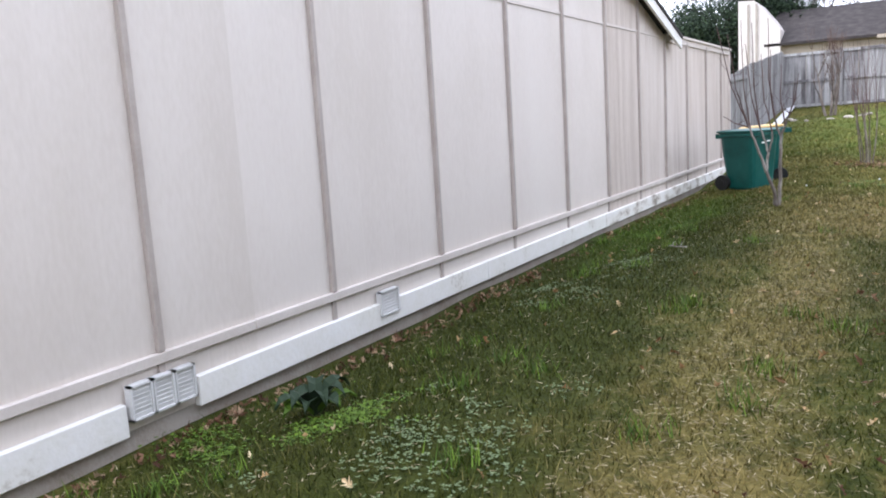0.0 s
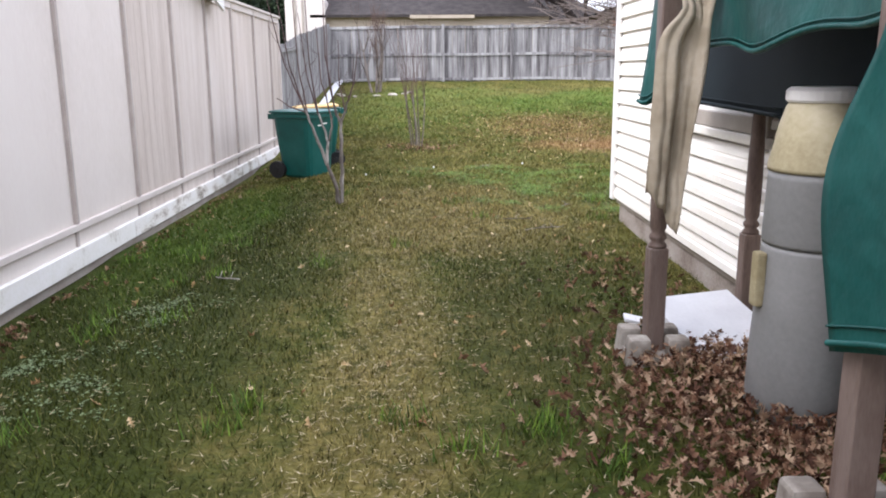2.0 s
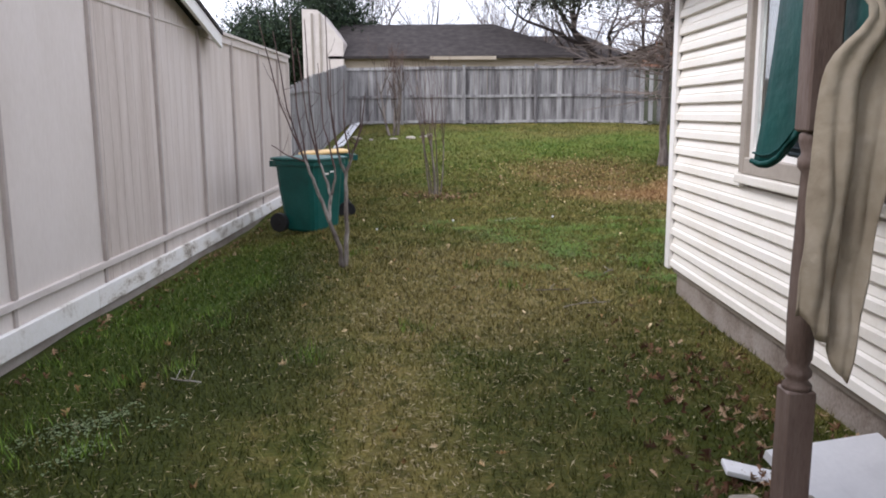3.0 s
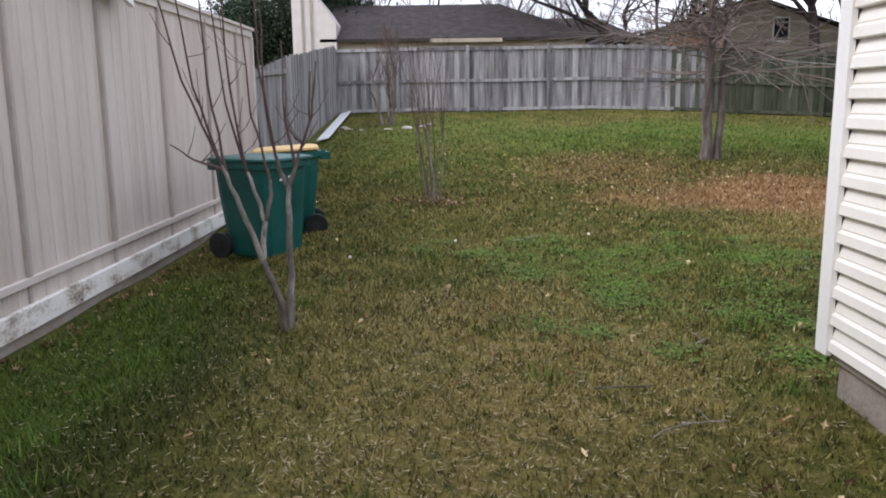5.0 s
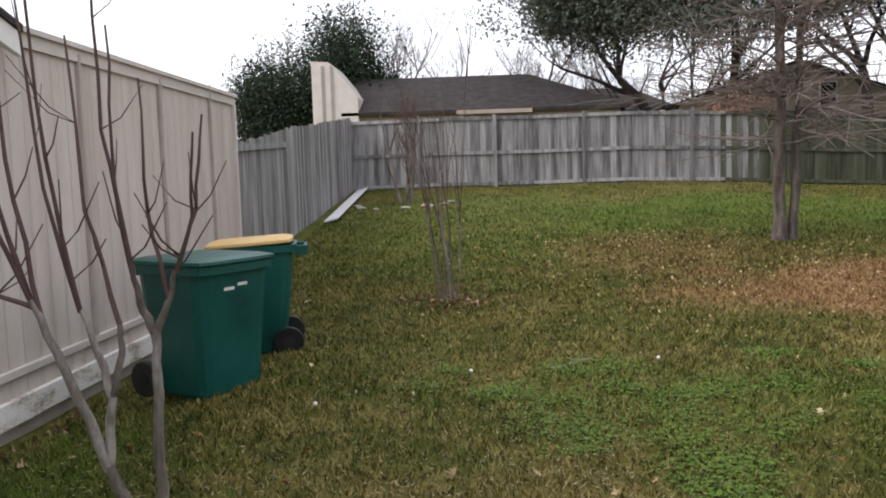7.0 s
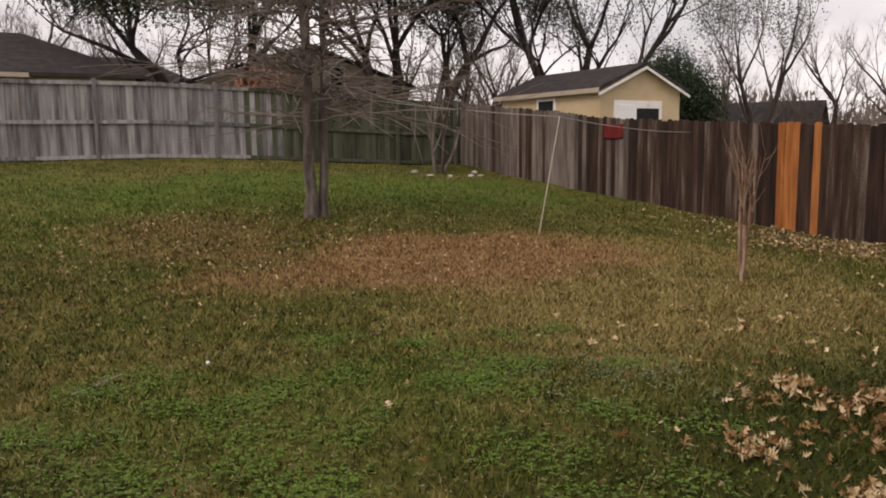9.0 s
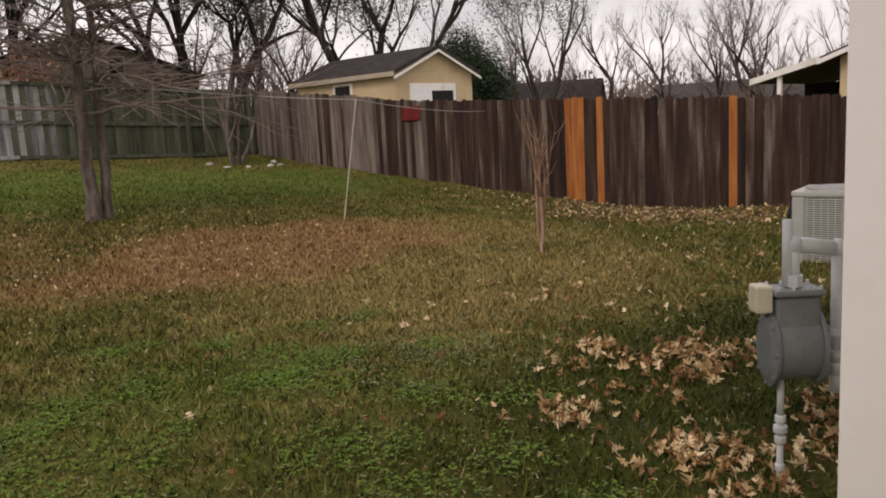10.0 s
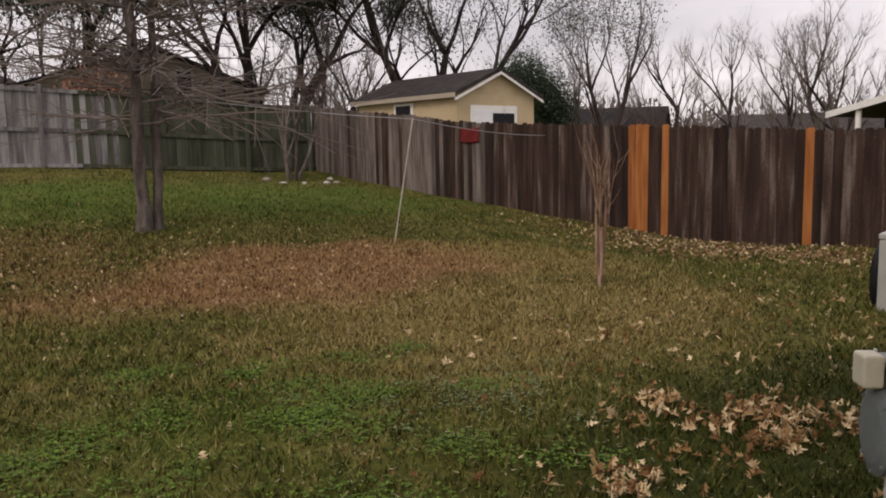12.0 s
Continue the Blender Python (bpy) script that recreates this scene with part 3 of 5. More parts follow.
def fence(name, a, b, h, material, dog, rails, posts, label, spacing=0.1405, new_boards=(), odd=None, lift=None):
    """A board fence from a to b on the ground. rails: heights of the rails on the yard's side; posts: distances from a."""
    ax, ay = a
    L = math.hypot(b[0] - ax, b[1] - ay)
    ux, uy = (b[0] - ax) / L, (b[1] - ay) / L
    ang = math.degrees(math.atan2(uy, ux))
    f = thing(name, (ax, ay, gz(ax, ay)), label, "fence", "fences round the yard", turn=ang)
    base = gz(ax, ay)
    rnd = random.Random(len(name))
    kinds = [board_mesh(0.138, h + d, dog, material) for d in (-0.015, 0, 0.012, 0.022)]
    fresh = board_mesh(0.138, h + 0.02, dog, M_NEWWOOD)
    alt = [board_mesh(0.138, h + d, dog, odd[0]) for d in (-0.01, 0.015)] if odd else kinds
    s = spacing / 2
    while s < L:
        x, y = ax + ux * s, ay + uy * s
        new_one = any(lo <= s <= hi for lo, hi in new_boards)
        me = fresh if new_one else (rnd.choice(alt) if odd and odd[1](s, rnd) else rnd.choice(kinds))
        part("board", me, None, f, "new orange cedar board" if new_one else "", m=pose(s, rnd.uniform(-0.004, 0.004), gz(x, y) - base - 0.03 + (lift(y) if lift else 0.0) + rnd.uniform(-0.01, 0.01), 0, rnd.uniform(-0.35, 0.35), 0))
        s += spacing
    for p in posts:
        x, y = ax + ux * p, ay + uy * p
        bm = bm_new()
        span(bm, -0.045, 0.045, -0.105, -0.014, -0.2, h + 0.03)
        soften(bm, 0.008, 1)
        part("post", bm, odd[0] if odd and p > 9.5 else material, f, m=pose(p, 0, gz(x, y) - base, 0, rnd.uniform(-0.5, 0.5), 0))
    step = 2.45
    for r in rails:
        s = 0.0
        while s < L - 0.1:
            e = min(L, s + step)
            z0 = gz(ax + ux * s, ay + uy * s) - base + r * h
            z1 = gz(ax + ux * e, ay + uy * e) - base + r * h
            bm = bm_new()
            prism(bm, [(s + 0.003, z0), (e - 0.003, z1), (e - 0.003, z1 + 0.085), (s + 0.003, z0 + 0.085)], 1, -0.052, -0.011)
            part("rail", bm, odd[0] if odd and s > 9.0 else material, f)
            s = e
    return f


def level_top(y):
    """How far the boards of the east fence stand up to meet its straight top line."""
    line = 1.50 + 0.0487 * (y - 15.96)
    return (line - gz(14.2, y) - 1.80) * float(smooth((27.5 - y) / 2.5))


fence("back_fence", (-1.9, 32.1), (14.2, 32.1), 1.83, M_GREYWOOD, False, (0.02, 0.46, 0.945), (0.1, 1.9, 3.9, 6.2, 8.95, 11.6, 14.0, 15.9), "silver-grey weathered board fence with rails and posts towards the yard", odd=(M_ALGAEWOOD, lambda s, r: r.random() < (s - 9.0) * 0.4))
fence("east_fence", (14.2, 32.1), (14.2, 3.0), 1.83, M_BROWNWOOD, True, (), (), "dark brown dog-eared board fence with a few new cedar boards",
      new_boards=((10.2, 10.3), (10.82, 11.28), (11.52, 11.64), (14.06, 14.18)), odd=(M_TANWOOD, lambda s, r: r.random() < (0.9 if s < 5.6 else 0.4 if s < 7 else 0.0)), lift=level_top)
wf_ = fence("west_fence", (-1.78, 21.5), (-1.78, 32.05), 1.95, M_GREYWOOD, False, (), (), "silver-grey weathered board fence running uphill")
bm = bm_new()
prism(bm, [(0.05, 1.86), (3.4, 2.04), (3.4, 2.13), (0.05, 1.95)], 1, -0.055, -0.012)
part("rail", bm, M_GREYWOOD, wf_, "dark loose top rail")

# ---- canopy frame with tarpaulins, beside the house ----
PX = 2.60


def deck_block(x, y):
    b = thing("deck_block", (x, y, gz(x, y) - 0.02), "pale concrete deck block with a cross-shaped socket", "concrete block", "blocks under the canopy posts")
    for k, (sx, sy) in enumerate(((-1, -1), (-1, 1), (1, -1), (1, 1))):
        bm = bm_new()
        vs = box(bm, (sx * 0.1, sy * 0.1, 0.08), (0.115, 0.115, 0.16))
        for v in vs:
            if v.co.z > 0.08:
                v.co.x += -sx * 0.012 if abs(v.co.x) > 0.1 else 0
                v.co.y += -sy * 0.012 if abs(v.co.y) > 0.1 else 0
        soften(bm, 0.018, 2)
        part("corner_pier", bm, M_ROCK, b)
    bm = bm_new()
    span(bm, -0.14, 0.14, -0.14, 0.14, 0, 0.07)
    part("base", bm, M_ROCK, b)
    return b


def post(x, y, top, turned):
    p = thing("canopy_post", (x, y, gz(x, y) + 0.048), "brown-painted wooden canopy post standing in a deck block", "post", "posts of the canopy")
    bm = bm_new()
    if turned:
        span(bm, -0.045, 0.045, -0.045, 0.045, 0, 0.52)
        soften(bm, 0.006, 1)
        part("lower_block", bm, M_POST, p)
        bm = bm_new()
        lathe(bm, [(0.045, 0.52), (0.044, 0.535), (0.030, 0.55), (0.042, 0.565), (0.042, 0.58), (0.030, 0.595), (0.040, 0.62), (0.043, 0.75), (0.040, 0.95), (0.034, 1.15), (0.032, 1.2), (0.044, 1.215), (0.044, 1.24), (0.034, 1.255), (0.044, 1.29), (0.044, 1.31), (0.036, 1.32)], 16)
        part("turned_shaft", bm, M_POST, p, shade=True)
        bm = bm_new()
        span(bm, -0.045, 0.045, -0.045, 0.045, 1.32, top)
    else:
        span(bm, -0.045, 0.045, -0.045, 0.045, 0, top)
    soften(bm, 0.006, 1)
    part("upper_block" if turned else "shaft", bm, M_POST, p)
    return p


for x, y, turned in ((PX + 0.02, 6.58, False), (2.54, 8.32, True), (3.16, 6.58, False), (3.2, 8.82, True)):
    deck_block(x, y)
    post(x, y, 2.18 - gz(x, y) - 0.048, turned)
frame_top = thing("canopy", (2.56, 6.36, 2.18), "brown wooden canopy roof frame resting on posts", "canopy")
for a in ((-0.05, 0.05, -2.2, 2.8), (0.55, 0.65, -2.2, 3.35)):
    bm = bm_new()
    span(bm, *a, 0.0, 0.1)
    part("beam", bm, M_POST, frame_top)
for y in (-2.1, 0.22, 2.1, 2.55):
    bm = bm_new()
    span(bm, 0.052, 0.548, y - 0.04, y + 0.04, 0.0, 0.09)
    part("crossbeam", bm, M_POST, frame_top)


def drape(name, material, label, nu, nv, at, thick=0.004, hem=False):
    """A hanging cloth: at(u, v) gives the place for u along and v down, both 0 to 1."""
    vs = [at(i / nu, j / nv) for j in range(nv + 1) for i in range(nu + 1)]
    fs = [(j * (nu + 1) + i, j * (nu + 1) + i + 1, (j + 1) * (nu + 1) + i + 1, (j + 1) * (nu + 1) + i) for j in range(nv) for i in range(nu)]
    t = thing(name, (0, 0, 0), label, "tarpaulin" if "tarp" in name else "cloth")
    ob = part("sheet", raw("sheet", vs, fs, material, True), None, t)
    sol = ob.modifiers.new("thickness", "SOLIDIFY")
    sol.thickness = thick
    if hem:
        for nm, v0, rr in (("hem", 0.985, 0.010), ("stitch_line", 0.955, 0.004)):
            path = [(Vector(at(k / 60, v0)) + Vector((-0.008, 0, 0)), rr) for k in range(61)]
            part(nm, raw(nm, *tubes([path], 6), material, True), None, t)
    return t


def tubes(paths, n=6):
    """Tapered tubes along polylines of (place, radius): vertices and faces."""
    vs, fs = [], []
    for path in paths:
        start = len(vs)
        for i, (p, r) in enumerate(path):
            q = path[min(i + 1, len(path) - 1)][0] - path[max(i - 1, 0)][0]
            q = q.normalized() if q.length > 1e-6 else Vector((0, 0, 1))
            a = q.orthogonal().normalized()
            b2 = q.cross(a)
            for k in range(n):
                t = 2 * math.pi * k / n
                vs.append(p + r * (math.cos(t) * a + math.sin(t) * b2))
        for i in range(len(path) - 1):
            for k in range(n):
                s = start + i * n
                fs.append((s + k, s + (k + 1) % n, s + n + (k + 1) % n, s + n + k))
    return [tuple(v) for v in vs], fs


def front_sheet(u, v):
    y = 6.60 - 2.3 * u
    fold = 0.030 * math.sin(14 * u + 1.2 * v) * (0.3 + v) + 0.014 * math.sin(31 * u - 2 * v) + 0.012 * math.sin(6 * v + 9 * u)
    edge = 0.13 * math.exp(-((v - 0.42) / 0.16) ** 2) * max(0, 1 - 6 * u) - 0.10 * math.exp(-((v - 0.72) / 0.2) ** 2) * max(0, 1 - 5 * u)
    low = 0.74 + 0.22 * min(1, u / 0.4) + 0.02 * math.sin(11 * u)
    return (PX - 0.085 + fold, y - edge, 2.30 + (low - 2.30) * v)


drape("tarp", M_TARP, "dark green canvas tarpaulin hanging in folds from the canopy", 80, 44, front_sheet, hem=True)


def valance(u, v):
    y = 6.3 + 2.50 * u
    sag = 1.60 + 0.03 * math.sin(9 * u) + 0.015 * math.sin(23 * u)
    k = max(0, (u - 0.86) / 0.14)
    droop = 0.29 * math.sin(math.pi * min(1, k * 0.62))
    bulge = -0.055 - 0.12 * v * k + 0.02 * math.sin(18 * u + 3 * v)
    return (2.70 + bulge, y, 2.31 + (sag - droop - 2.31) * v)


drape("tarp", M_TARP, "teal green canvas edge slung along the canopy beam", 80, 18, valance, hem=True)
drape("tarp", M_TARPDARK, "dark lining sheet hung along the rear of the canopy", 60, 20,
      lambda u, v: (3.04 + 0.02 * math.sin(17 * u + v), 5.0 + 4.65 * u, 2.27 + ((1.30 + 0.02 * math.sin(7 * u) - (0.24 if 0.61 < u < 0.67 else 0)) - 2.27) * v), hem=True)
# added sheet that darkens the shadowed gap behind the posts
drape("tarp", M_TARPDARK, "added dark sheet low behind the canopy posts, for the shadow there", 40, 16,
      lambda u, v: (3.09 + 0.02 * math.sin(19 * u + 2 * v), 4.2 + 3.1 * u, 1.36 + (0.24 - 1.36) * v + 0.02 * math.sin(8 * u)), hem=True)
drape("tarp", M_TARP, "green canvas roof sheet laid over the canopy beams", 30, 8,
      lambda u, v: (PX - 0.07 + 0.72 * v, 4.3 + 4.6 * u, 2.305 + 0.02 * math.sin(11 * u) * math.sin(3 * v)), hem=True)


def khaki(u, v):
    """A gathered length of cloth that falls in pleats before the post, to an uneven tip."""
    left = 2.455 - 0.07 * v ** 0.7 + (0.06 * max(0, (0.2 - v) / 0.2))
    right = 2.715 - 0.19 * v ** 0.75
    x = left + (right - left) * u
    pl = 0.019 * math.sin(9 * u + 2.6 * v + 1.2 * math.sin(4 * v)) + 0.010 * math.sin(21 * u - 6 * v) + 0.009 * math.sin(13 * v + 5 * u) + 0.005 * math.sin(29 * v - 11 * u + 2 * math.sin(7 * v))
    pinch = math.exp(-((v - 0.38) / 0.06) ** 2)
    x += (2.58 - x) * 0.45 * pinch
    zlow = 0.97 - 0.19 * u ** 1.4 + 0.012 * math.sin(14 * u)
    return (x, 8.0 + pl * (1 - 0.5 * pinch) - 0.04 * pinch, 2.24 + (zlow - 2.24) * v)


drape("cloth", M_CLOTH, "khaki cloth knotted round the post and hanging in pleats", 64, 44, khaki, 0.006)

tower = thing("plastic_drum", (2.88, 7.5, gz(2.88, 7.5) - 0.02), "tall grey plastic drum with a faded tan shoulder, standing among leaves", "drum")
bm = bm_new()
lathe(bm, [(0.202, 0), (0.215, 0.02), (0.211, 0.3), (0.191, 0.76), (0.187, 0.78)], 40, squash=(0.86, 1))
part("lower_body", bm, M_GREYPL, tower, shade=True)
tower.scale = (1.0, 1.0, 0.93)
bm = bm_new()
lathe(bm, [(0.191, 0.784), (0.193, 0.80), (0.187, 1.05), (0.186, 1.08)], 40, squash=(0.86, 1))
part("upper_body", bm, M_GREYPL, tower, shade=True)
bm = bm_new()
lathe(bm, [(0.191, 1.083), (0.193, 1.10), (0.176, 1.17), (0.16, 1.26), (0.135, 1.34), (0.12, 1.36)], 40, squash=(0.86, 1))
part("shoulder", bm, M_TANPL, tower, "faded tan shoulder", shade=True)
bm = bm_new()
lathe(bm, [(0.128, 1.355), (0.136, 1.365), (0.136, 1.40), (0.12, 1.415)], 28, squash=(0.9, 1))
part("cap", bm, M_WHITE, tower, "white cap")
bm = bm_new()
span(bm, -0.205, -0.165, -0.03, 0.03, 0.52, 0.75)
soften(bm, 0.012, 2)
part("bracket", bm, M_TANPL, tower)

bm = bm_new()
box(bm, (0, 0, 0), (0.52, 0.56, 0.035))
bmesh.ops.subdivide_edges(bm, edges=bm.edges[:], cuts=6, use_grid_fill=True)
for v in bm.verts:
    if v.co.x < -0.14 and v.co.y < -0.1:
        v.co.x += 0.05 * (0.5 + noise.noise(v.co * 30))
        v.co.z -= 0.012
bx, by = Vector((0.93, 0.30, 0.0)).normalized(), Vector((-0.28, 0.9, 0.30)).normalized()
by = (by - bx * by.dot(bx)).normalized()
tilt_m = Matrix((bx, by, bx.cross(by))).transposed().to_4x4()
solid("foam_board", bm, M_FOAM, "broken white foam board leaning by the post", "foam board", m=Matrix.Translation((2.93, 8.50, gz(2.93, 8.5) + 0.12)) @ tilt_m)
drape("cloth", M_FOAM, "white plastic sheet hanging from the canopy to the leaves", 30, 26,
      lambda u, v: (2.97 + 0.03 * math.sin(11 * u + 2.5 * v) + 0.012 * math.sin(27 * u - 5 * v), 6.55 + 0.28 * v ** 2 - 1.0 * u, 2.16 + (0.29 + 0.05 * math.sin(5 * u) - 2.16) * v))
for x, y, a, w, ln in ((2.66, 8.93, 82, 0.12, 0.22), (2.21, 6.62, -6, 0.02, 0.15)):
    bm = bm_new()
    box(bm, (0, 0, 0.02), (w, ln, 0.022), Matrix.Rotation(0.2, 3, "X"))
    soften(bm, 0.006, 2)
    solid("foam_scrap", bm, M_FOAM, "small white foam scrap lying in the leaves", "scrap", "foam scraps", m=pose(x, y, gz(x, y) + 0.01, 0, 0, a))

# ---- wheeled bins by the wall ----


def bin_(x, y, turn, lid_mat, lid_label, label, tilt=0.0, size=1.0):
    b = thing("wheeled_bin", (x, y, gz(x, y)), label, "wheeled bin", "wheeled bins by the wall", turn=turn)
    bm = bm_new()
    n = 40

    def ring(w, d, z, off=0.0, p=8.0):
        out = []
        for k in range(n):
            a = 2 * math.pi * k / n
            c, s = math.cos(a), math.sin(a)
            r = (abs(c) ** p + abs(s) ** p) ** (-1 / p)
            out.append(bm.verts.new((off + w * r * c, d * r * s, z)))
        return out
    rings = [ring(0.22, 0.23, 0.02, 0.02), ring(0.235, 0.245, 0.05, 0.02), ring(0.29, 0.285, 0.62), ring(0.31, 0.30, 0.90), ring(0.345, 0.325, 0.905), ring(0.345, 0.325, 0.965), ring(0.315, 0.30, 0.965)]
    for p, q in zip(rings, rings[1:]):
        for k in range(n):
            bm.faces.new((p[k], p[(k + 1) % n], q[(k + 1) % n], q[k]))
    bm.faces.new(rings[0])
    bm.faces.new(rings[-1])
    body = part("body", bm, M_BIN, b, shade=False)
    bm = bm_new()
    rings = [ring(0.36, 0.335, 0.968, p=9), ring(0.368, 0.342, 0.978, p=9), ring(0.364, 0.338, 0.998, p=9), ring(0.31, 0.29, 1.012, p=8), ring(0.18, 0.17, 1.018)]
    for p, q in zip(rings, rings[1:]):
        for k in range(n):
            bm.faces.new((p[k], p[(k + 1) % n], q[(k + 1) % n], q[k]))
    bm.faces.new(rings[0])
    bm.faces.new(rings[-1])
    part("lid", bm, lid_mat, b, lid_label, m=pose(0, 0, 0, 0, tilt, 0))
    bm = bm_new()
    rod(bm, (-0.42, -0.22, 0.93), (-0.42, 0.22, 0.93), 0.017)
    for s in (-0.2, 0.2):
        span(bm, -0.44, -0.33, s - 0.02, s + 0.02, 0.87, 0.95)
    part("handle", bm, M_BIN, b)
    bm = bm_new()
    rod(bm, (-0.25, -0.30, 0.125), (-0.25, 0.30, 0.125), 0.012)
    part("axle", bm, M_STEEL, b)
    for s in (-0.29, 0.29):
        bm = bm_new()
        rod(bm, (-0.25, s - 0.03, 0.13), (-0.25, s + 0.03, 0.13), 0.13, n=24)
        soften(bm, 0.012, 2)
        wheel = part("wheel", bm, M_BLACK, b)
        bm = bm_new()
        rod(bm, (-0.25, s - 0.035, 0.13), (-0.25, s + 0.035, 0.13), 0.05, n=16)
        part("hub", bm, M_BLACK, wheel)
    for yy in (-0.06, 0.05):
        bm = bm_new()
        box(bm, (0.303, yy, 0.80 + yy * 0.2), (0.004, 0.08, 0.022), Matrix.Rotation(0.12, 3, "Y"))
        part("emblem", bm, M_WHITE, b, "worn white printed mark", m=Matrix.Translation((0.001, 0, 0)))
    b.scale = (size, size, 1.0)
    return b


bin_(-0.42, 16.74, -30, M_BIN, "green lid", "dark green wheeled rubbish bin standing on the grass", size=1.12)
bin_(-0.36, 17.95, 192, M_BINLID, "faded yellow lid", "dark green wheeled bin with a faded yellow lid", 3)

plank = bm_new()
box(plank, (0, 0, 0), (0.28, 5.3, 0.035))
soften(plank, 0.006, 1)
z0, z1 = gz(-1.42, 26.9), gz(-1.42, 32.0)
solid("plank", plank, M_FOAM, "long white-painted plank lying along the fence", "plank", m=pose(-1.44, 29.35, (z0 + z1) / 2 + 0.06, math.degrees(math.atan2(z1 - z0, 5.1)), -14, 0))

# ---- gas meter, air conditioner ----
GXm, GYm = 4.765, 13.225
g0 = gz(GXm, GYm)
meter = thing("gas_meter", (GXm, GYm, g0), "grey residential gas meter on pale painted pipes", "gas meter", turn=-45)
meter.scale = (0.76, 0.76, 1.02)
bm = bm_new()
rod(bm, (-0.115, 0, 0.52), (0.115, 0, 0.52), 0.118, n=32)
part("diaphragm_case", bm, M_GAS, meter, shade=False)
bm = bm_new()
span(bm, -0.105, 0.105, -0.075, 0.075, 0.50, 0.72)
soften(bm, 0.022, 3)
part("upper_case", bm, M_GAS, meter)
bm = bm_new()
span(bm, -0.12, 0.12, -0.09, 0.09, 0.722, 0.745)
soften(bm, 0.01, 2)
plate = part("top_plate", bm, M_GAS, meter)
for a in (-0.1, -0.03, 0.04, 0.1):
    for s in (-0.075, 0.075):
        bm = bm_new()
        rod(bm, (a, s, 0.742), (a, s, 0.757), 0.008, n=6)
        part("bolt", bm, M_PIPE, plate)
for s in (-1, 1):
    bm = bm_new()
    lathe(bm, [(0.135, 0), (0.14, 0.008), (0.14, 0.022), (0.10, 0.04), (0.05, 0.045)], 28)
    bmesh.ops.transform(bm, matrix=pose(s * 0.10, 0, 0.52, 0, 90 * s, 0), verts=bm.verts[:])
    part("side_cover", bm, M_GAS, meter)
    for k in range(8):
        bm = bm_new()
        a = 2 * math.pi * k / 8
        rod(bm, (s * 0.112, 0.128 * math.cos(a), 0.52 + 0.128 * math.sin(a)), (s * 0.135, 0.128 * math.cos(a), 0.52 + 0.128 * math.sin(a)), 0.007, n=6)
        part("bolt", bm, M_GAS, meter)
bm = bm_new()
span(bm, -0.20, -0.118, -0.06, 0.05, 0.66, 0.76)
soften(bm, 0.014, 3)
idx = part("index_box", bm, M_IVORY, meter, "ivory plastic index cover")
bm = bm_new()
span(bm, -0.14, -0.105, -0.03, 0.03, 0.68, 0.74)
part("neck", bm, M_BLACK, idx)


def pipe_part(name, pts, r, mat_=M_PIPE):
    bm = bm_new()
    for a, b2 in zip(pts, pts[1:]):
        rod(bm, a, b2, r, n=14)
    for q in pts[1:-1]:
        bmesh.ops.create_icosphere(bm, subdivisions=2, radius=r * 1.35, matrix=Matrix.Translation(q))
    part(name, bm, mat_, meter, shade=True)


pipe_part("riser", [(-0.055, 0.0, 0.26), (-0.055, 0.0, 0.42)], 0.017)
pipe_part("outlet_pipe", [(0.0, 0.0, 0.745), (0.0, 0.0, 0.90), (0.235, 0.05, 0.87), (0.24, 0.05, 0.42), (0.235, 0.05, 0.33)], 0.029)
pipe_part("regulator_stub", [(-0.03, 0.0, 0.75), (-0.03, 0.0, 0.99)], 0.025)
pipe_part("lower_pipe", [(-0.055, 0.0, -0.1), (-0.055, 0.0, 0.16)], 0.016)
for zz, rr in ((0.17, 0.03), (0.21, 0.036), (0.25, 0.028), (0.06, 0.025)):
    bm = bm_new()
    rod(bm, (-0.055, 0, zz - 0.014), (-0.055, 0, zz + 0.014), rr, n=8)
    soften(bm, 0.004, 1)
    part("fitting", bm, M_PIPE, meter)
for zz in (0.66, 0.56, 0.48):
    bm = bm_new()
    rod(bm, (0.24, 0.05, zz - 0.012), (0.24, 0.05, zz + 0.012), 0.034, n=14)
    part("coupling", bm, M_PIPE, meter)
bm = bm_new()
rod(bm, (0.0, 0, 0.748), (0.0, 0, 0.79), 0.045, n=8)
part("union_nut", bm, M_PIPE, meter)
bm = bm_new()
lathe(bm, [(0.05, 0), (0.05, 0.03), (0.02, 0.05)], 16)
bmesh.ops.transform(bm, matrix=pose(0.27, 0.05, 0.56, 0, 60, 0), verts=bm.verts[:])
part("valve", bm, M_PIPE, meter)

AX0, AY0, AW, AH = 9.42, 14.38, 0.70, 0.73
acz = gz(9.75, 14.7) - 0.06
ac = thing("air_conditioner", (AX0, AY0, acz), "light grey outdoor air conditioner with louvred sides", "air conditioner", turn=9)
bm = bm_new()
span(bm, 0.03, AW - 0.03, 0.03, AW - 0.03, 0.03, AH - 0.02)
part("coil", bm, M_DARK, ac)
for cx, cy in ((0, 0), (0, AW - 0.11), (AW - 0.11, 0), (AW - 0.11, AW - 0.11)):
    bm = bm_new()
    span(bm, cx, cx + 0.11, cy, cy + 0.11, 0.0, AH - 0.05)
    soften(bm, 0.02, 3)
    part("corner_panel", bm, M_AC, ac)
slat_bm = bm_new()
box(slat_bm, (0, 0, 0), (0.012, AW - 0.22, 0.010), Matrix.Rotation(0.5, 3, "Y"))
slat_x = mesh_of("louvre", slat_bm, M_AC)
slat_bm = bm_new()
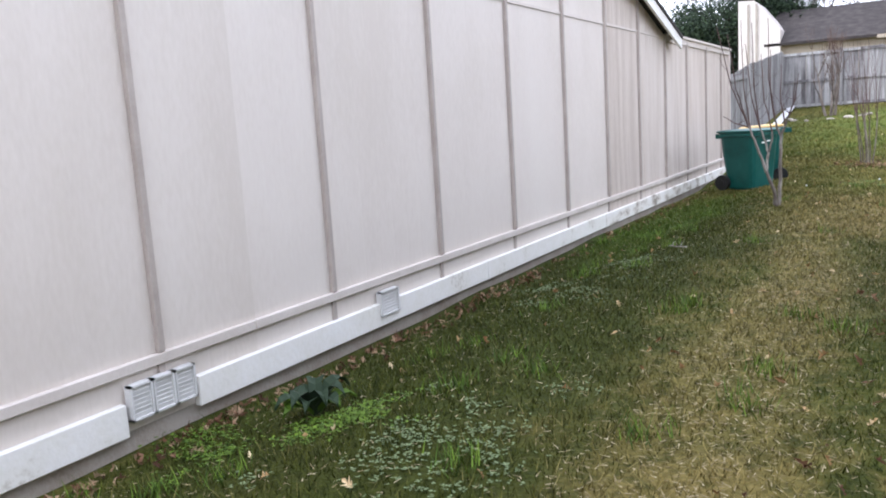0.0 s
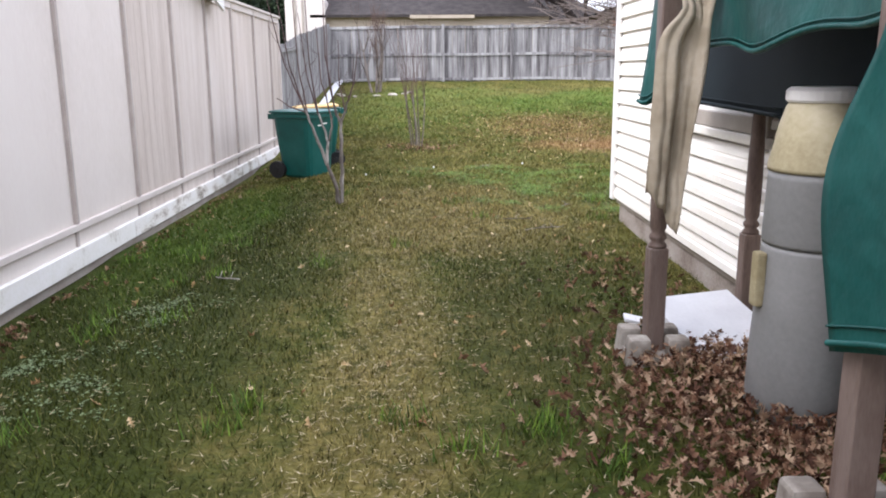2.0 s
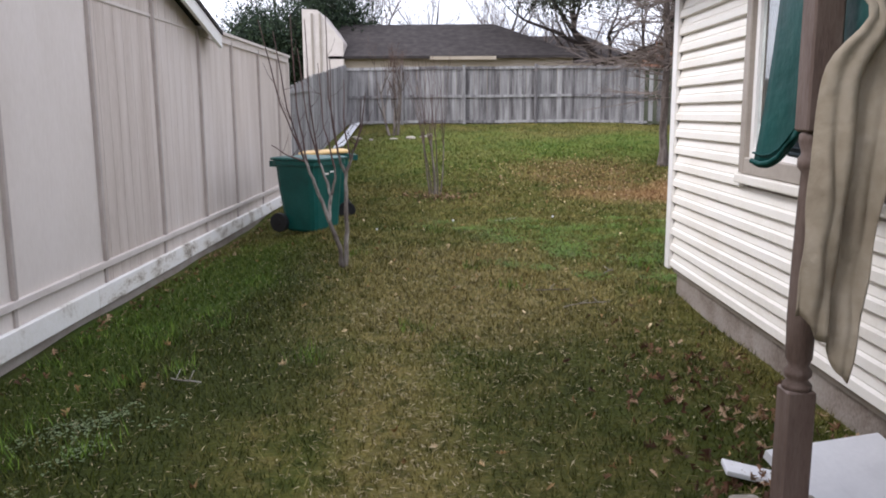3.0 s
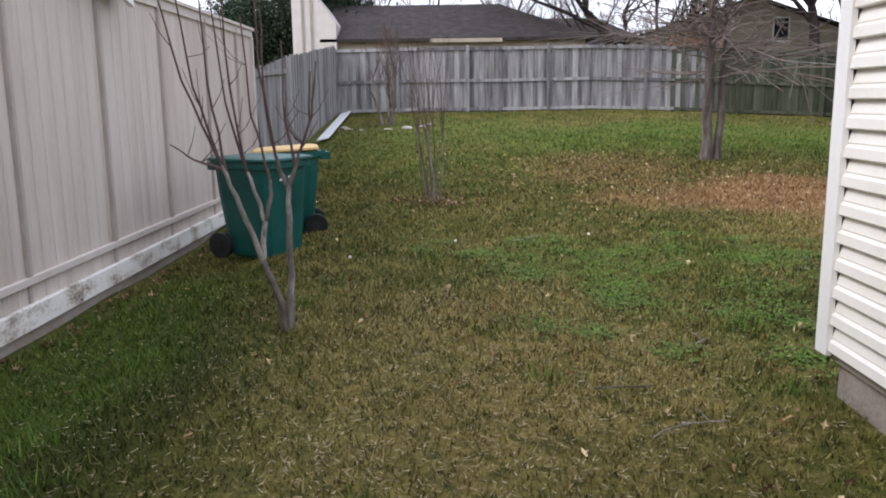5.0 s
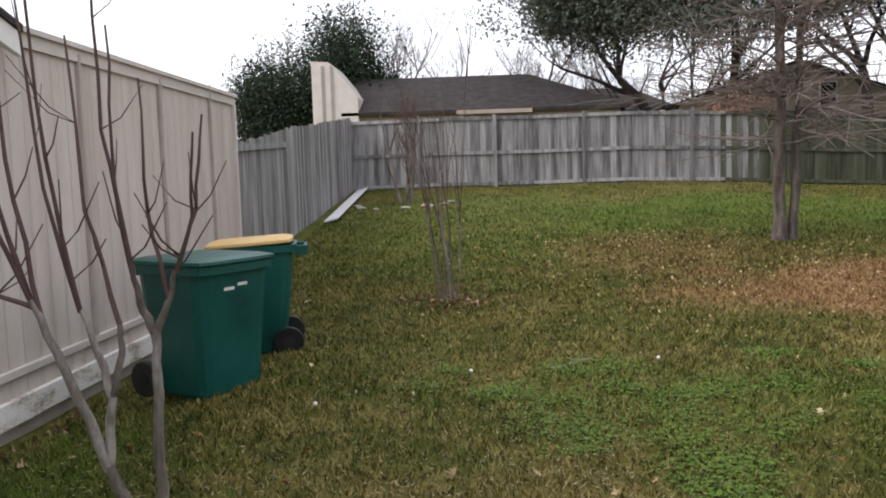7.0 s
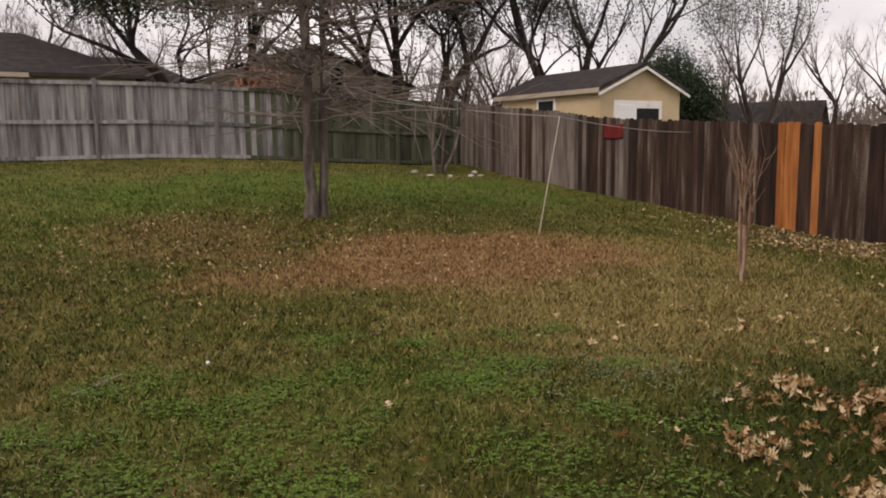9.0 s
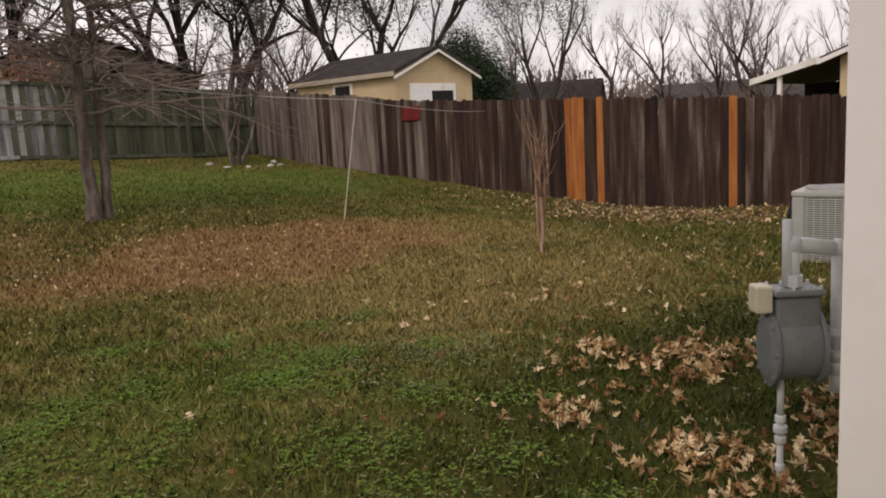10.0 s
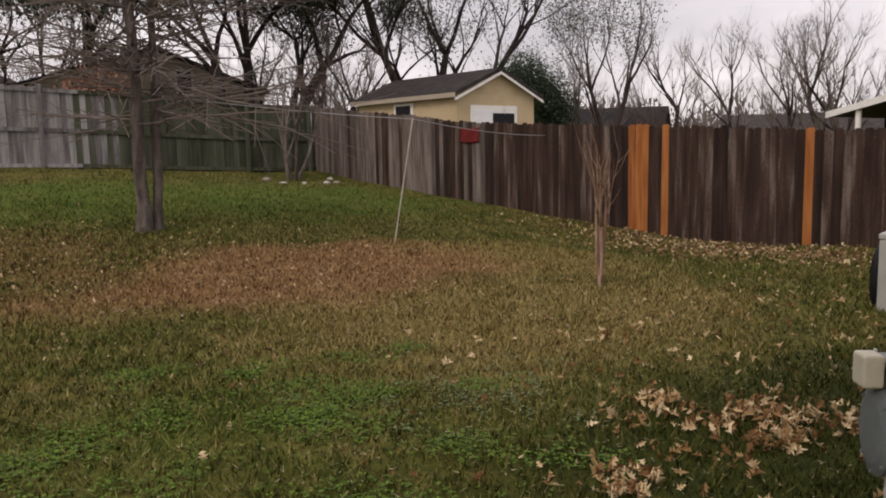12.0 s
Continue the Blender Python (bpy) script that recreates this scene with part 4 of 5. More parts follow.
box(slat_bm, (0, 0, 0), (AW - 0.22, 0.012, 0.010))
slat_y = mesh_of("louvre", slat_bm, M_AC)
for k in range(34):
    zz = 0.06 + k * 0.0205
    part("louvre", slat_x, M_AC, ac, m=Matrix.Translation((0.012, AW / 2, zz)))
    part("louvre", slat_y, M_AC, ac, m=Matrix.Translation((AW / 2, 0.012, zz)))
for k in range(9):
    bm = bm_new()
    span(bm, 0.004, 0.016, 0.145 + k * 0.06, 0.153 + k * 0.06, 0.04, AH - 0.06)
    part("grille_bar", bm, M_AC, ac)
bm = bm_new()
span(bm, -0.006, AW + 0.006, -0.006, AW + 0.006, AH - 0.05, AH)
soften(bm, 0.015, 3)
part("top", bm, M_AC, ac)
bm = bm_new()
lathe(bm, [(0.30, 0.0), (0.30, 0.012), (0.27, 0.016)], 32, (AW / 2, AW / 2, AH + 0.001))
part("fan_guard", bm, M_GREYPL, ac)
bm = bm_new()
span(bm, -0.06, AW + 0.06, -0.06, AW + 0.06, -0.12, 0.0)
solid("concrete_pad", bm, M_CONC, "concrete pad under the air conditioner", "pad", m=pose(AX0, AY0, acz, 0, 0, 9))
bm = bm_new()
bmesh.ops.create_uvsphere(bm, u_segments=24, v_segments=12, radius=0.14, matrix=pose(9.6, 15.16, acz + 0.3) @ Matrix.Diagonal((1, 0.5, 2.2, 1)))
solid("black_cover", bm, M_BLACK, "black plastic tub standing beside the air conditioner", "tub", shade=True)

# ---- clothes line, pole, flag, stones ----
bm = bm_new()
rod(bm, (8.84, 21.28, gz(8.84, 21.28) - 0.05), (9.27, 21.34, 1.84), 0.0085, n=8)
solid("line_prop", bm, M_ROCK, "thin pale pole leaning to prop the clothes line", "pole")
bm = bm_new()
pa, pb, pc = Vector((6.35, 23.4, 2.22)), Vector((9.27, 21.34, 1.83)), Vector((14.17, 23.3, 1.63))
for a, b2, dip in ((pa, pb, 0.04), (pb, pc, 0.06)):
    prev = a
    for k in range(1, 17):
        q = a.lerp(b2, k / 16) - Vector((0, 0, dip * 4 * (k / 16) * (1 - k / 16)))
        rod(bm, prev, q, 0.006, n=5)
        prev = q
solid("clothes_line", bm, M_STEEL, "clothes line strung from the tree to the fence", "line")
drape("cloth", M_RED, "dark red cloth hung on the brown fence", 12, 8, lambda u, v: (14.165 + 0.01 * math.sin(9 * u + 2 * v), 25.85 - 0.62 * u, 1.86 - 0.32 * v - 0.02 * math.sin(3 * u)), 0.004)


def stone(x, y, s, seed):
    bm = bm_new()
    bmesh.ops.create_icosphere(bm, subdivisions=2, radius=1)
    for v in bm.verts:
        v.co *= 1 + 0.3 * noise.noise(v.co * 1.3 + Vector((seed * 3.1, 0, 0)))
        v.co = Vector((v.co.x * s[0], v.co.y * s[1], v.co.z * s[2]))
    solid("border_stone", bm, M_ROCK, "pale rounded stone edging a small planting bed", "stone", "stones round the corner beds", m=pose(x, y, gz(x, y) + s[2] * 0.4, 0, 0, seed * 47))


rs = random.Random(4)
for cx, cy, rr, n_ in ((-0.1, 28.9, 0.8, 7), (12.5, 29.9, 0.7, 6)):
    for k in range(n_):
        a = math.pi * (0.95 + 1.1 * k / (n_ - 1))
        stone(cx + rr * 1.3 * math.cos(a) + rs.uniform(-0.08, 0.08), cy + rr * math.sin(a) + rs.uniform(-0.08, 0.08), (rs.uniform(0.06, 0.17), rs.uniform(0.06, 0.12), rs.uniform(0.03, 0.06)), k + cx)

# ---- trees and shrubs ----


def grow(rnd, p, d, length, r, depth, out, bend=0.25, up=0.15, split=(2, 4), spread=0.7, shrink=0.68, ends=None, level=0):
    """Branches that grow from p along d, split and thin out. out: one list of paths a level."""
    path, q, dd = [(p.copy(), r)], p.copy(), d.normalized()
    steps = max(3, int(5 - level * 0.5))
    for k in range(steps):
        dd = (dd + bend * Vector((rnd.uniform(-1, 1), rnd.uniform(-1, 1), rnd.uniform(-1, 1))) + Vector((0, 0, up))).normalized()
        q = q + dd * (length / steps)
        rr = r * (1 - 0.5 * (k + 1) / steps)
        path.append((q.copy(), rr))
        if depth > 0 and k >= 1 and rnd.random() < 0.55:
            side = (dd + spread * 1.2 * Vector((rnd.uniform(-1, 1), rnd.uniform(-1, 1), rnd.uniform(-0.4, 0.8)))).normalized()
            grow(rnd, q.copy(), side, length * shrink * rnd.uniform(0.6, 1), rr * 0.6, depth - 1, out, bend, up, split, spread, shrink, ends, level + 1)
    out.append((level, path))
    if depth > 0:
        for _ in range(rnd.randint(*split)):
            side = (dd + spread * Vector((rnd.uniform(-1, 1), rnd.uniform(-1, 1), rnd.uniform(-0.5, 0.9)))).normalized()
            grow(rnd, q.copy(), side, length * shrink * rnd.uniform(0.7, 1.1), path[-1][1] * 0.75, depth - 1, out, bend, up, split, spread, shrink, ends, level + 1)
    elif ends is not None:
        ends.append(q.copy())


def clumps(rnd, centres, radius, count, size, material, name):
    """Many small leaves scattered round the given places, as loose triangles."""
    c = np.array([tuple(p) for p in centres])
    g = np.random.RandomState(rnd.randint(0, 99999))
    pick = c[g.randint(0, len(c), count)]
    at = pick + g.normal(0, radius, (count, 3))
    a, b2 = g.normal(0, 1, (count, 3)), g.normal(0, 1, (count, 3))
    a /= np.linalg.norm(a, axis=1)[:, None]
    b2 /= np.linalg.norm(b2, axis=1)[:, None]
    s = size * g.uniform(0.5, 1.4, (count, 1))
    return triangles(name, np.stack([at - a * s, at + a * s, at + b2 * s * 1.4], 1), material)


def tree(name, at, label, seed, trunks, depth, mat_trunk, mat_twig, group="", leaves=None, category="tree", **kw):
    rnd = random.Random(seed)
    t = thing(name, at, label, category, group)
    out, ends = [], []
    for off, d, length, r in trunks:
        grow(rnd, Vector(off), Vector(d), length, r, depth, out, ends=ends, **kw)
    thick = [p for lv, p in out if lv <= 1]
    thin = [p for lv, p in out if lv > 1]
    for path in thick:
        part("limb", raw("limb", *tubes([path], 8), mat_trunk, True), None, t)
    if thin:
        part("crown", raw("crown", *tubes(thin, 4), mat_twig, True), None, t)
    if leaves:
        material, radius, count, size = leaves
        part("foliage", clumps(rnd, ends + [p[-1][0] for _, p in out], radius, count, size, material, "foliage"), None, t)
    return t


def myrtle(at, seed, dirs, tall, label, bare=0.45, thick=0.019, shoots=(3, 5), fan=0.36, forks=0, kink=0.10, bark=M_MYRTLE, shoot_bark=M_STEM, foot=0.04):
    """A cut-back crepe myrtle: a few bare stems that fork into long straight shoots. dirs: the way of each stem."""
    rnd = random.Random(seed)
    t = thing("crepe_myrtle", at, label, "shrub", "crepe myrtles on the lawn")
    for k, d in enumerate(dirs):
        d = Vector((*d, 1)).normalized()
        p = Vector((foot * d.x, foot * d.y, -0.06))
        path = [(p.copy(), thick * 1.3)]
        for j in range(6):
            d = (d + kink * Vector((rnd.uniform(-1, 1), rnd.uniform(-1, 1), 0.3))).normalized()
            p = p + d * tall * bare / 6
            path.append((p.copy(), thick * (1.1 - 0.05 * j)))
        stem = part("stem", raw("stem", *tubes([path], 8), bark, True), None, t)
        tips = [(path[-1][0], d), (path[-2][0], d)]
        for j in range(forks):
            e = (d + 0.42 * Vector((1 - 2 * ((j + k) % 2) + rnd.uniform(-0.3, 0.3), rnd.uniform(-1, 1), 0.3))).normalized()
            q, line = path[-1 - j % 3][0].copy(), [(path[-1 - j % 3][0].copy(), thick * 0.8)]
            for i in range(4):
                e = (e + 0.16 * Vector((rnd.uniform(-1, 1), rnd.uniform(-1, 1), 0.9))).normalized()
                q = q + e * tall * 0.035
                line.append((q.copy(), thick * (0.82 - 0.04 * i)))
            part("fork", raw("fork", *tubes([line], 7), bark, True), None, stem)
            tips = (tips if j else []) + [(q.copy(), e), (line[2][0].copy(), e)]
        for j in range(rnd.randint(*shoots)):
            q, d0 = tips[j % len(tips)]
            e = (d0 + fan * Vector((rnd.uniform(-1, 1), rnd.uniform(-1, 1), 0.2))).normalized()
            q, r = q.copy(), thick * 0.5
            line, twigs = [(q.copy(), r)], []
            for i in range(7):
                e = (e + kink * 0.9 * Vector((rnd.uniform(-1, 1), rnd.uniform(-1, 1), 0.6))).normalized()
                q = q + e * tall * (1 - bare) * rnd.uniform(0.8, 1.2) / 7
                r *= 0.87
                line.append((q.copy(), r))
                if rnd.random() < 0.45:
                    w = (e + 0.8 * Vector((rnd.uniform(-1, 1), rnd.uniform(-1, 1), 0.1))).normalized()
                    twigs.append([(q.copy(), r * 0.5), (q + w * 0.12, r * 0.4), (q + w * 0.12 + (w + Vector((0, 0, 0.5))) * rnd.uniform(0.06, 0.2), r * 0.25)])
            part("shoot", raw("shoot", *tubes([line], 5), shoot_bark, True), None, stem)
            for tw in twigs:
                part("twig", raw("twig", *tubes([tw], 4), shoot_bark, True), None, stem)
    return t


rm = random.Random(5)
pruned = thing("crepe_myrtle", (0.40, 13.78, gz(0.40, 13.78)), "bare multi-stemmed crepe myrtle with long upright shoots", "shrub", "crepe myrtles on the lawn")


def limb(name, nodes, r0, r1, material, parent, y0=0.0, drift=0.0, wobble=0.006, twigs=0):
    """A limb through nodes of (x, z) that starts at y0 and drifts sideways as it rises, with short twigs along it."""
    pts = []
    for (xa, za), (xb, zb) in zip(nodes, nodes[1:]):
        for i in range(4):
            pts.append((xa + (xb - xa) * i / 4, za + (zb - za) * i / 4))
    pts.append(nodes[-1])
    n = len(pts) - 1
    path = [(Vector((x + rm.uniform(-1, 1) * wobble * (0 < k), y0 + drift * (z - nodes[0][1]) + rm.uniform(-1, 1) * wobble * (0 < k), z)), (r0 + (r1 - r0) * k / n) * rm.uniform(0.92, 1.1)) for k, (x, z) in enumerate(pts)]
    paths = [path]
    for _ in range(twigs):
        p, r = path[rm.randint(1, n - 1)]
        d = Vector((rm.uniform(-1, 1), rm.uniform(-1, 1), rm.uniform(0.2, 1.0))).normalized()
        paths.append([(p, r * 0.5), (p + d * 0.1, r * 0.4), (p + d * 0.1 + (d + Vector((0, 0, 0.6))) * rm.uniform(0.05, 0.16), r * 0.25)])
    for tw in paths[1:]:
        part("twig", raw("twig", *tubes([tw], 4), material, True), None, parent)
    return part(name, raw(name, *tubes([path], 8), material, True), None, parent)


left_stem = limb("stem", [(-0.01, -0.08), (-0.03, 0.2), (-0.13, 0.48)], 0.027, 0.020, M_MYRTLE, pruned, 0.0, -0.05)
right_stem = limb("stem", [(0.01, -0.08), (0.035, 0.37), (0.04, 0.72), (0.035, 0.96)], 0.024, 0.017, M_MYRTLE, pruned, 0.0, 0.05)
limb("fork", [(-0.13, 0.46), (-0.25, 0.83), (-0.35, 1.09)], 0.020, 0.011, M_MYRTLE, left_stem, -0.028, -0.06)
limb("fork", [(-0.13, 0.46), (-0.11, 0.72), (-0.145, 0.86), (-0.21, 1.04)], 0.019, 0.010, M_MYRTLE, left_stem, -0.028, 0.05)
limb("fork", [(-0.11, 0.72), (-0.06, 0.88), (-0.06, 1.0)], 0.015, 0.009, M_MYRTLE, left_stem, -0.015, -0.03)
limb("fork", [(0.035, 0.94), (-0.02, 1.05), (-0.04, 1.17)], 0.017, 0.009, M_MYRTLE, right_stem, 0.051, 0.05)
limb("fork", [(0.035, 0.94), (0.09, 1.06), (0.12, 1.17)], 0.017, 0.009, M_MYRTLE, right_stem, 0.051, 0.06)
for x0, z0, y0, x1, z1, st in ((-0.35, 1.08, -0.065, -0.74, 2.4, left_stem), (-0.35, 1.08, -0.065, -0.62, 2.3, left_stem), (-0.315, 1.0, -0.06, -0.44, 2.45, left_stem), (-0.21, 1.03, 0.0, -0.30, 2.4, left_stem), (-0.21, 1.03, 0.0, -0.40, 2.15, left_stem), (-0.06, 0.99, -0.023, -0.20, 2.0, left_stem),
                               (-0.04, 1.16, 0.062, -0.12, 2.45, right_stem), (-0.03, 1.11, 0.06, -0.10, 2.05, right_stem), (0.09, 1.06, 0.058, 0.04, 1.85, right_stem), (0.12, 1.16, 0.064, 0.24, 1.72, right_stem), (0.12, 1.16, 0.064, 0.20, 1.66, right_stem), (-0.34, 1.06, -0.064, -0.66, 1.22, left_stem)):
    bow = 0.03 if x1 > x0 else -0.035
    limb("shoot", [(x0, z0), (x0 + (x1 - x0) * 0.45 + bow, z0 + (z1 - z0) * 0.4), (x1, z1)], 0.0098, 0.004, M_STEM, st, y0, rm.uniform(-0.07, 0.07), 0.005, 3)
myrtle((1.22, 19.85, gz(1.22, 19.85)), 9, [(0.07, 0), (-0.06, 0.05), (0.03, 0.1), (-0.02, -0.1), (0.13, 0.04), (-0.12, -0.03)], 2.5, "slender clump of bare crepe myrtle stems ringed with leaves", 0.42, 0.011, (4, 5), 0.16, 0, 0.09, M_BARK, foot=0.7)
myrtle((8.65, 17.5, gz(8.65, 17.5)), 12, [(0.015, -0.02), (-0.03, 0.02), (0.045, 0.01), (-0.05, -0.02)], 1.32, "small bare crepe myrtle with tan knotted stems", 0.62, 0.019, (4, 5), 0.24, 2, 0.09, M_TANBARK, M_TANBARK)
tree("corner_tree", (-0.1, 29.2, gz(-0.1, 29.2)), "small bare multi-stemmed tree in the fence corner", 21, [((0.1 * math.cos(k * 1.6), 0.1 * math.sin(k * 1.6), -0.1), (0.25 * math.cos(k * 1.6), 0.25 * math.sin(k * 1.6), 1), 1.3, 0.045) for k in range(4)], 3, M_BARK, M_TWIG, "corner trees", bend=0.12, spread=0.55, shrink=0.6)
tree("corner_tree", (12.5, 30.4, gz(12.5, 30.4)), "small bare multi-stemmed tree in the fence corner", 22, [((0.1 * math.cos(k * 1.6), 0.1 * math.sin(k * 1.6), -0.1), (0.3 * math.cos(k * 1.6), 0.3 * math.sin(k * 1.6), 1), 1.5, 0.055) for k in range(4)], 3, M_BARK, M_TWIG, "corner trees", bend=0.12, spread=0.6, shrink=0.6)
# the twin-trunked tree in the lawn: two straight trunks with level tiers of thin branches
rt = random.Random(31)
tz = gz(6.2, 23.4)
twin = thing("bald_cypress", (6.2, 23.4, tz), "bare twin-trunked tree with level thin branches on the lawn", "tree")
branches = []
for off, d, H, r in (((-0.06, 0, -0.1), (-0.01, 0.0, 1), 6.2, 0.105), ((0.14, 0.04, -0.1), (0.035, 0.01, 1), 5.9, 0.075)):
    p, dd, path = Vector(off), Vector(d).normalized(), []
    for k in range(15):
        f = k / 14
        path.append((p + dd * (H * f) + Vector((rt.uniform(-1, 1), rt.uniform(-1, 1), 0)) * 0.022, r * (1.3 if k == 0 else 1.0 - 0.75 * f) * rt.uniform(0.88, 1.12)))
    part("trunk", raw("trunk", *tubes([path], 12), M_BARK, True), None, twin)
    for k in range(120):
        f = rt.uniform(0.2, 0.98) ** 0.85
        a = rt.uniform(0, 2 * math.pi)
        q = p + dd * (H * f)
        e = Vector((math.cos(a), math.sin(a), rt.uniform(-0.12, 0.3)))
        ln = rt.uniform(0.8, 3.0) * (1.1 - 0.6 * f)
        br = 0.021 * (1.15 - 0.6 * f)
        line = [(q.copy(), br)]
        for i in range(6):
            e = (e + 0.16 * Vector((rt.uniform(-1, 1), rt.uniform(-1, 1), rt.uniform(-0.7, 0.7)))).normalized()
            q = q + e * ln / 6
            br *= 0.86
            line.append((q.copy(), br))
            for _ in range(rt.randint(0, 3)):
                w = (e + 0.9 * Vector((rt.uniform(-1, 1), rt.uniform(-1, 1), rt.uniform(-0.6, 0.5)))).normalized()
                branches.append([(q.copy(), br * 0.7), (q + w * ln * 0.14, br * 0.6), (q + w * ln * 0.3 + Vector((0, 0, rt.uniform(-0.05, 0.05))), br * 0.45)])
        branches.append(line)
part("crown", raw("crown", *tubes(branches, 4), M_CYPRESS, True), None, twin)

# ---- beyond the fences ----


def far_house(name, at, w, d, wall_h, roof_h, wall_mat, label, hips=(0.0, 0.0), turn=0.0, over=0.4, fascia=(0.0, 1.0)):
    """A house with its ridge along local x; hips: how far the ridge stops short of each end (0: a gable)."""
    h = thing(name, at, label, "house", turn=turn)
    bm = bm_new()
    span(bm, 0, w, 0, d, -1.5, wall_h)
    part("wall", bm, wall_mat, h)
    for x, hip in ((0.0, hips[0]), (w, hips[1])):
        if not hip:
            bm = bm_new()
            prism(bm, [(0, wall_h), (d, wall_h), (d / 2, wall_h + roof_h)], 0, *((x, x + 0.1) if x == 0 else (x - 0.1, x)))
            part("gable", bm, wall_mat, h)
    o = over
    k = roof_h / (d / 2)
    lo = wall_h - k * o + 0.02
    x4, x5 = -o + (hips[0] + o if hips[0] else 0), w + o - (hips[1] + o if hips[1] else 0)
    e = [(-o, -o, lo), (w + o, -o, lo), (w + o, d + o, lo), (-o, d + o, lo), (x4, d / 2, wall_h + roof_h + 0.02), (x5, d / 2, wall_h + roof_h + 0.02)]
    slopes = [(0, 1, 5, 4), (2, 3, 4, 5)] + ([(1, 2, 5)] if hips[1] else []) + ([(3, 0, 4)] if hips[0] else [])
    for f in slopes:
        bm = bm_new()
        low = [bm.verts.new(e[q]) for q in f]
        top = [bm.verts.new((e[q][0], e[q][1], e[q][2] + 0.13)) for q in f]
        bm.faces.new(low[::-1])
        bm.faces.new(top)
        for i in range(len(f)):
            j = (i + 1) % len(f)
            bm.faces.new((low[i], low[j], top[j], top[i]))
        part("roof_slope", bm, M_ROOF, h, "dark shingled roof")
    bm = bm_new()
    span(bm, -o + (w + 2 * o) * fascia[0], -o + (w + 2 * o) * fascia[1], -o - 0.03, -o, lo - 0.06, lo + 0.1)
    part("fascia", bm, M_TANWALL, h)
    return h


def add_window(h, x, z, w, t, face="front", d=0.0):
    bm = bm_new()
    if face == "front":
        span(bm, x - 0.08, x + w + 0.08, -0.04, -0.005, z - 0.08, z + t + 0.08)
        g = bm_new()
        span(g, x, x + w, -0.05, -0.041, z, z + t)
    else:
        span(bm, -0.04, -0.005, x - 0.08, x + w + 0.08, z - 0.08, z + t + 0.08)
        g = bm_new()
        span(g, -0.05, -0.041, x, x + w, z, z + t)
    f = part("window", bm, M_SKIRT, h, "white-framed window")
    part("pane", g, M_DARK, f)


h1 = far_house("house", (-3.6, 44.0, 1.0), 10.9, 9.0, 3.1, 1.75, M_TANWALL, "single-storey house with a dark hipped roof behind the fence", hips=(0.0, 3.4), fascia=(0.4, 0.66))
bm = bm_new()
prism(bm, [(-5.15, 0), (-5.15, 6.2), (-4.45, 6.15), (-3.3, 4.72), (-3.3, 0)], 1, 43.6, 47.0)
g1 = solid("house_gable", bm, M_WALLTRIM, "weathered cream gable end of the house behind the fence", "gable")
for x in (-4.75, -4.38):
    bm = bm_new()
    span(bm, x, x + 0.10, 43.56, 43.6, 0.5, 6.0)
    part("trim_board", bm, M_TAUPE, g1)
h2 = far_house("house", (21.9, 50.0, 1.0), 9.5, 10.8, 3.5, 1.75, M_TANWALL, "tan house with a wide gable behind the trees", turn=90)
add_window(h2, 3.55, 3.25, 0.7, 1.05, face="side")
far_house("house", (4.5, 58.0, 1.0), 9.0, 9.0, 3.6, 1.9, M_TANWALL, "low house with a dark roof behind the fence", hips=(2.5, 2.5))
shed = far_house("shed", (20.0, 38.3, 0.5), 5.7, 3.75, 2.72, 0.78, M_YELLOW, "pale yellow garden shed with a dark shingled roof", turn=-90, over=0.22)
bm = bm_new()
span(bm, 5.705, 5.74, 0.62, 2.85, 0.2, 2.36)
dr = part("door_frame", bm, M_SKIRT, shed, "peeling white door frame")
bm = bm_new()
span(bm, 5.742, 5.77, 0.75, 1.62, 0.2, 2.2)
part("door_leaf", bm, M_FOAM, dr, "white door leaf")
bm = bm_new()
span(bm, 5.742, 5.75, 1.64, 2.7, 0.2, 2.1)
part("doorway", bm, M_DARK, dr, "open doorway into the dark")
for s0, s1, a0, a1 in ((-0.25, 1.875, 2.48, 3.42), (4.0, 1.875, 2.48, 3.42)):
    bm = bm_new()
    prism(bm, [(s0, a0), (s1, a1), (s1, a1 + 0.09), (s0, a0 + 0.09)], 0, 5.93, 5.96)
    part("bargeboard", bm, M_SKIRT, shed)
bm = bm_new()
span(bm, 2.3, 3.4, -0.04, -0.005, 1.9, 2.55)
wf = part("window", bm, M_SKIRT, shed, "white-framed window")
bm = bm_new()
span(bm, 2.42, 3.28, -0.05, -0.041, 2.0, 2.45)
part("pane", bm, M_DARK, wf)
h3 = far_house("house", (22.4, 11.25, 0.0), 10.0, 8.0, 2.5, 1.44, M_YELLOW, "yellow house with a white-edged gable behind the brown fence", over=0.35)
for y0, z0, y1, z1 in ((8.4, 2.36, 4.0, 3.94), (-0.4, 2.36, 4.0, 3.94)):
    bm = bm_new()
    prism(bm, [(y0, z0 - 0.02), (y1, z1 - 0.02), (y1, z1 + 0.09), (y0, z0 + 0.09)], 0, -0.40, -0.352)
    part("bargeboard", bm, M_SKIRT, h3, "white bargeboard")
bm = bm_new()
prism(bm, [(8.36, 2.42), (10.1, 2.0), (10.1, 2.1), (8.36, 2.54)], 0, -0.2, 5.0)
part("porch_roof", bm, M_ROOF, h3, "low dark porch roof")
bm = bm_new()
prism(bm, [(8.36, 2.40), (10.12, 1.97), (10.12, 2.12), (8.36, 2.56)], 0, -0.25, -0.205)
part("porch_fascia", bm, M_SKIRT, h3)
bm = bm_new()
span(bm, -0.15, -0.05, 9.35, 9.45, -1.0, 2.15)
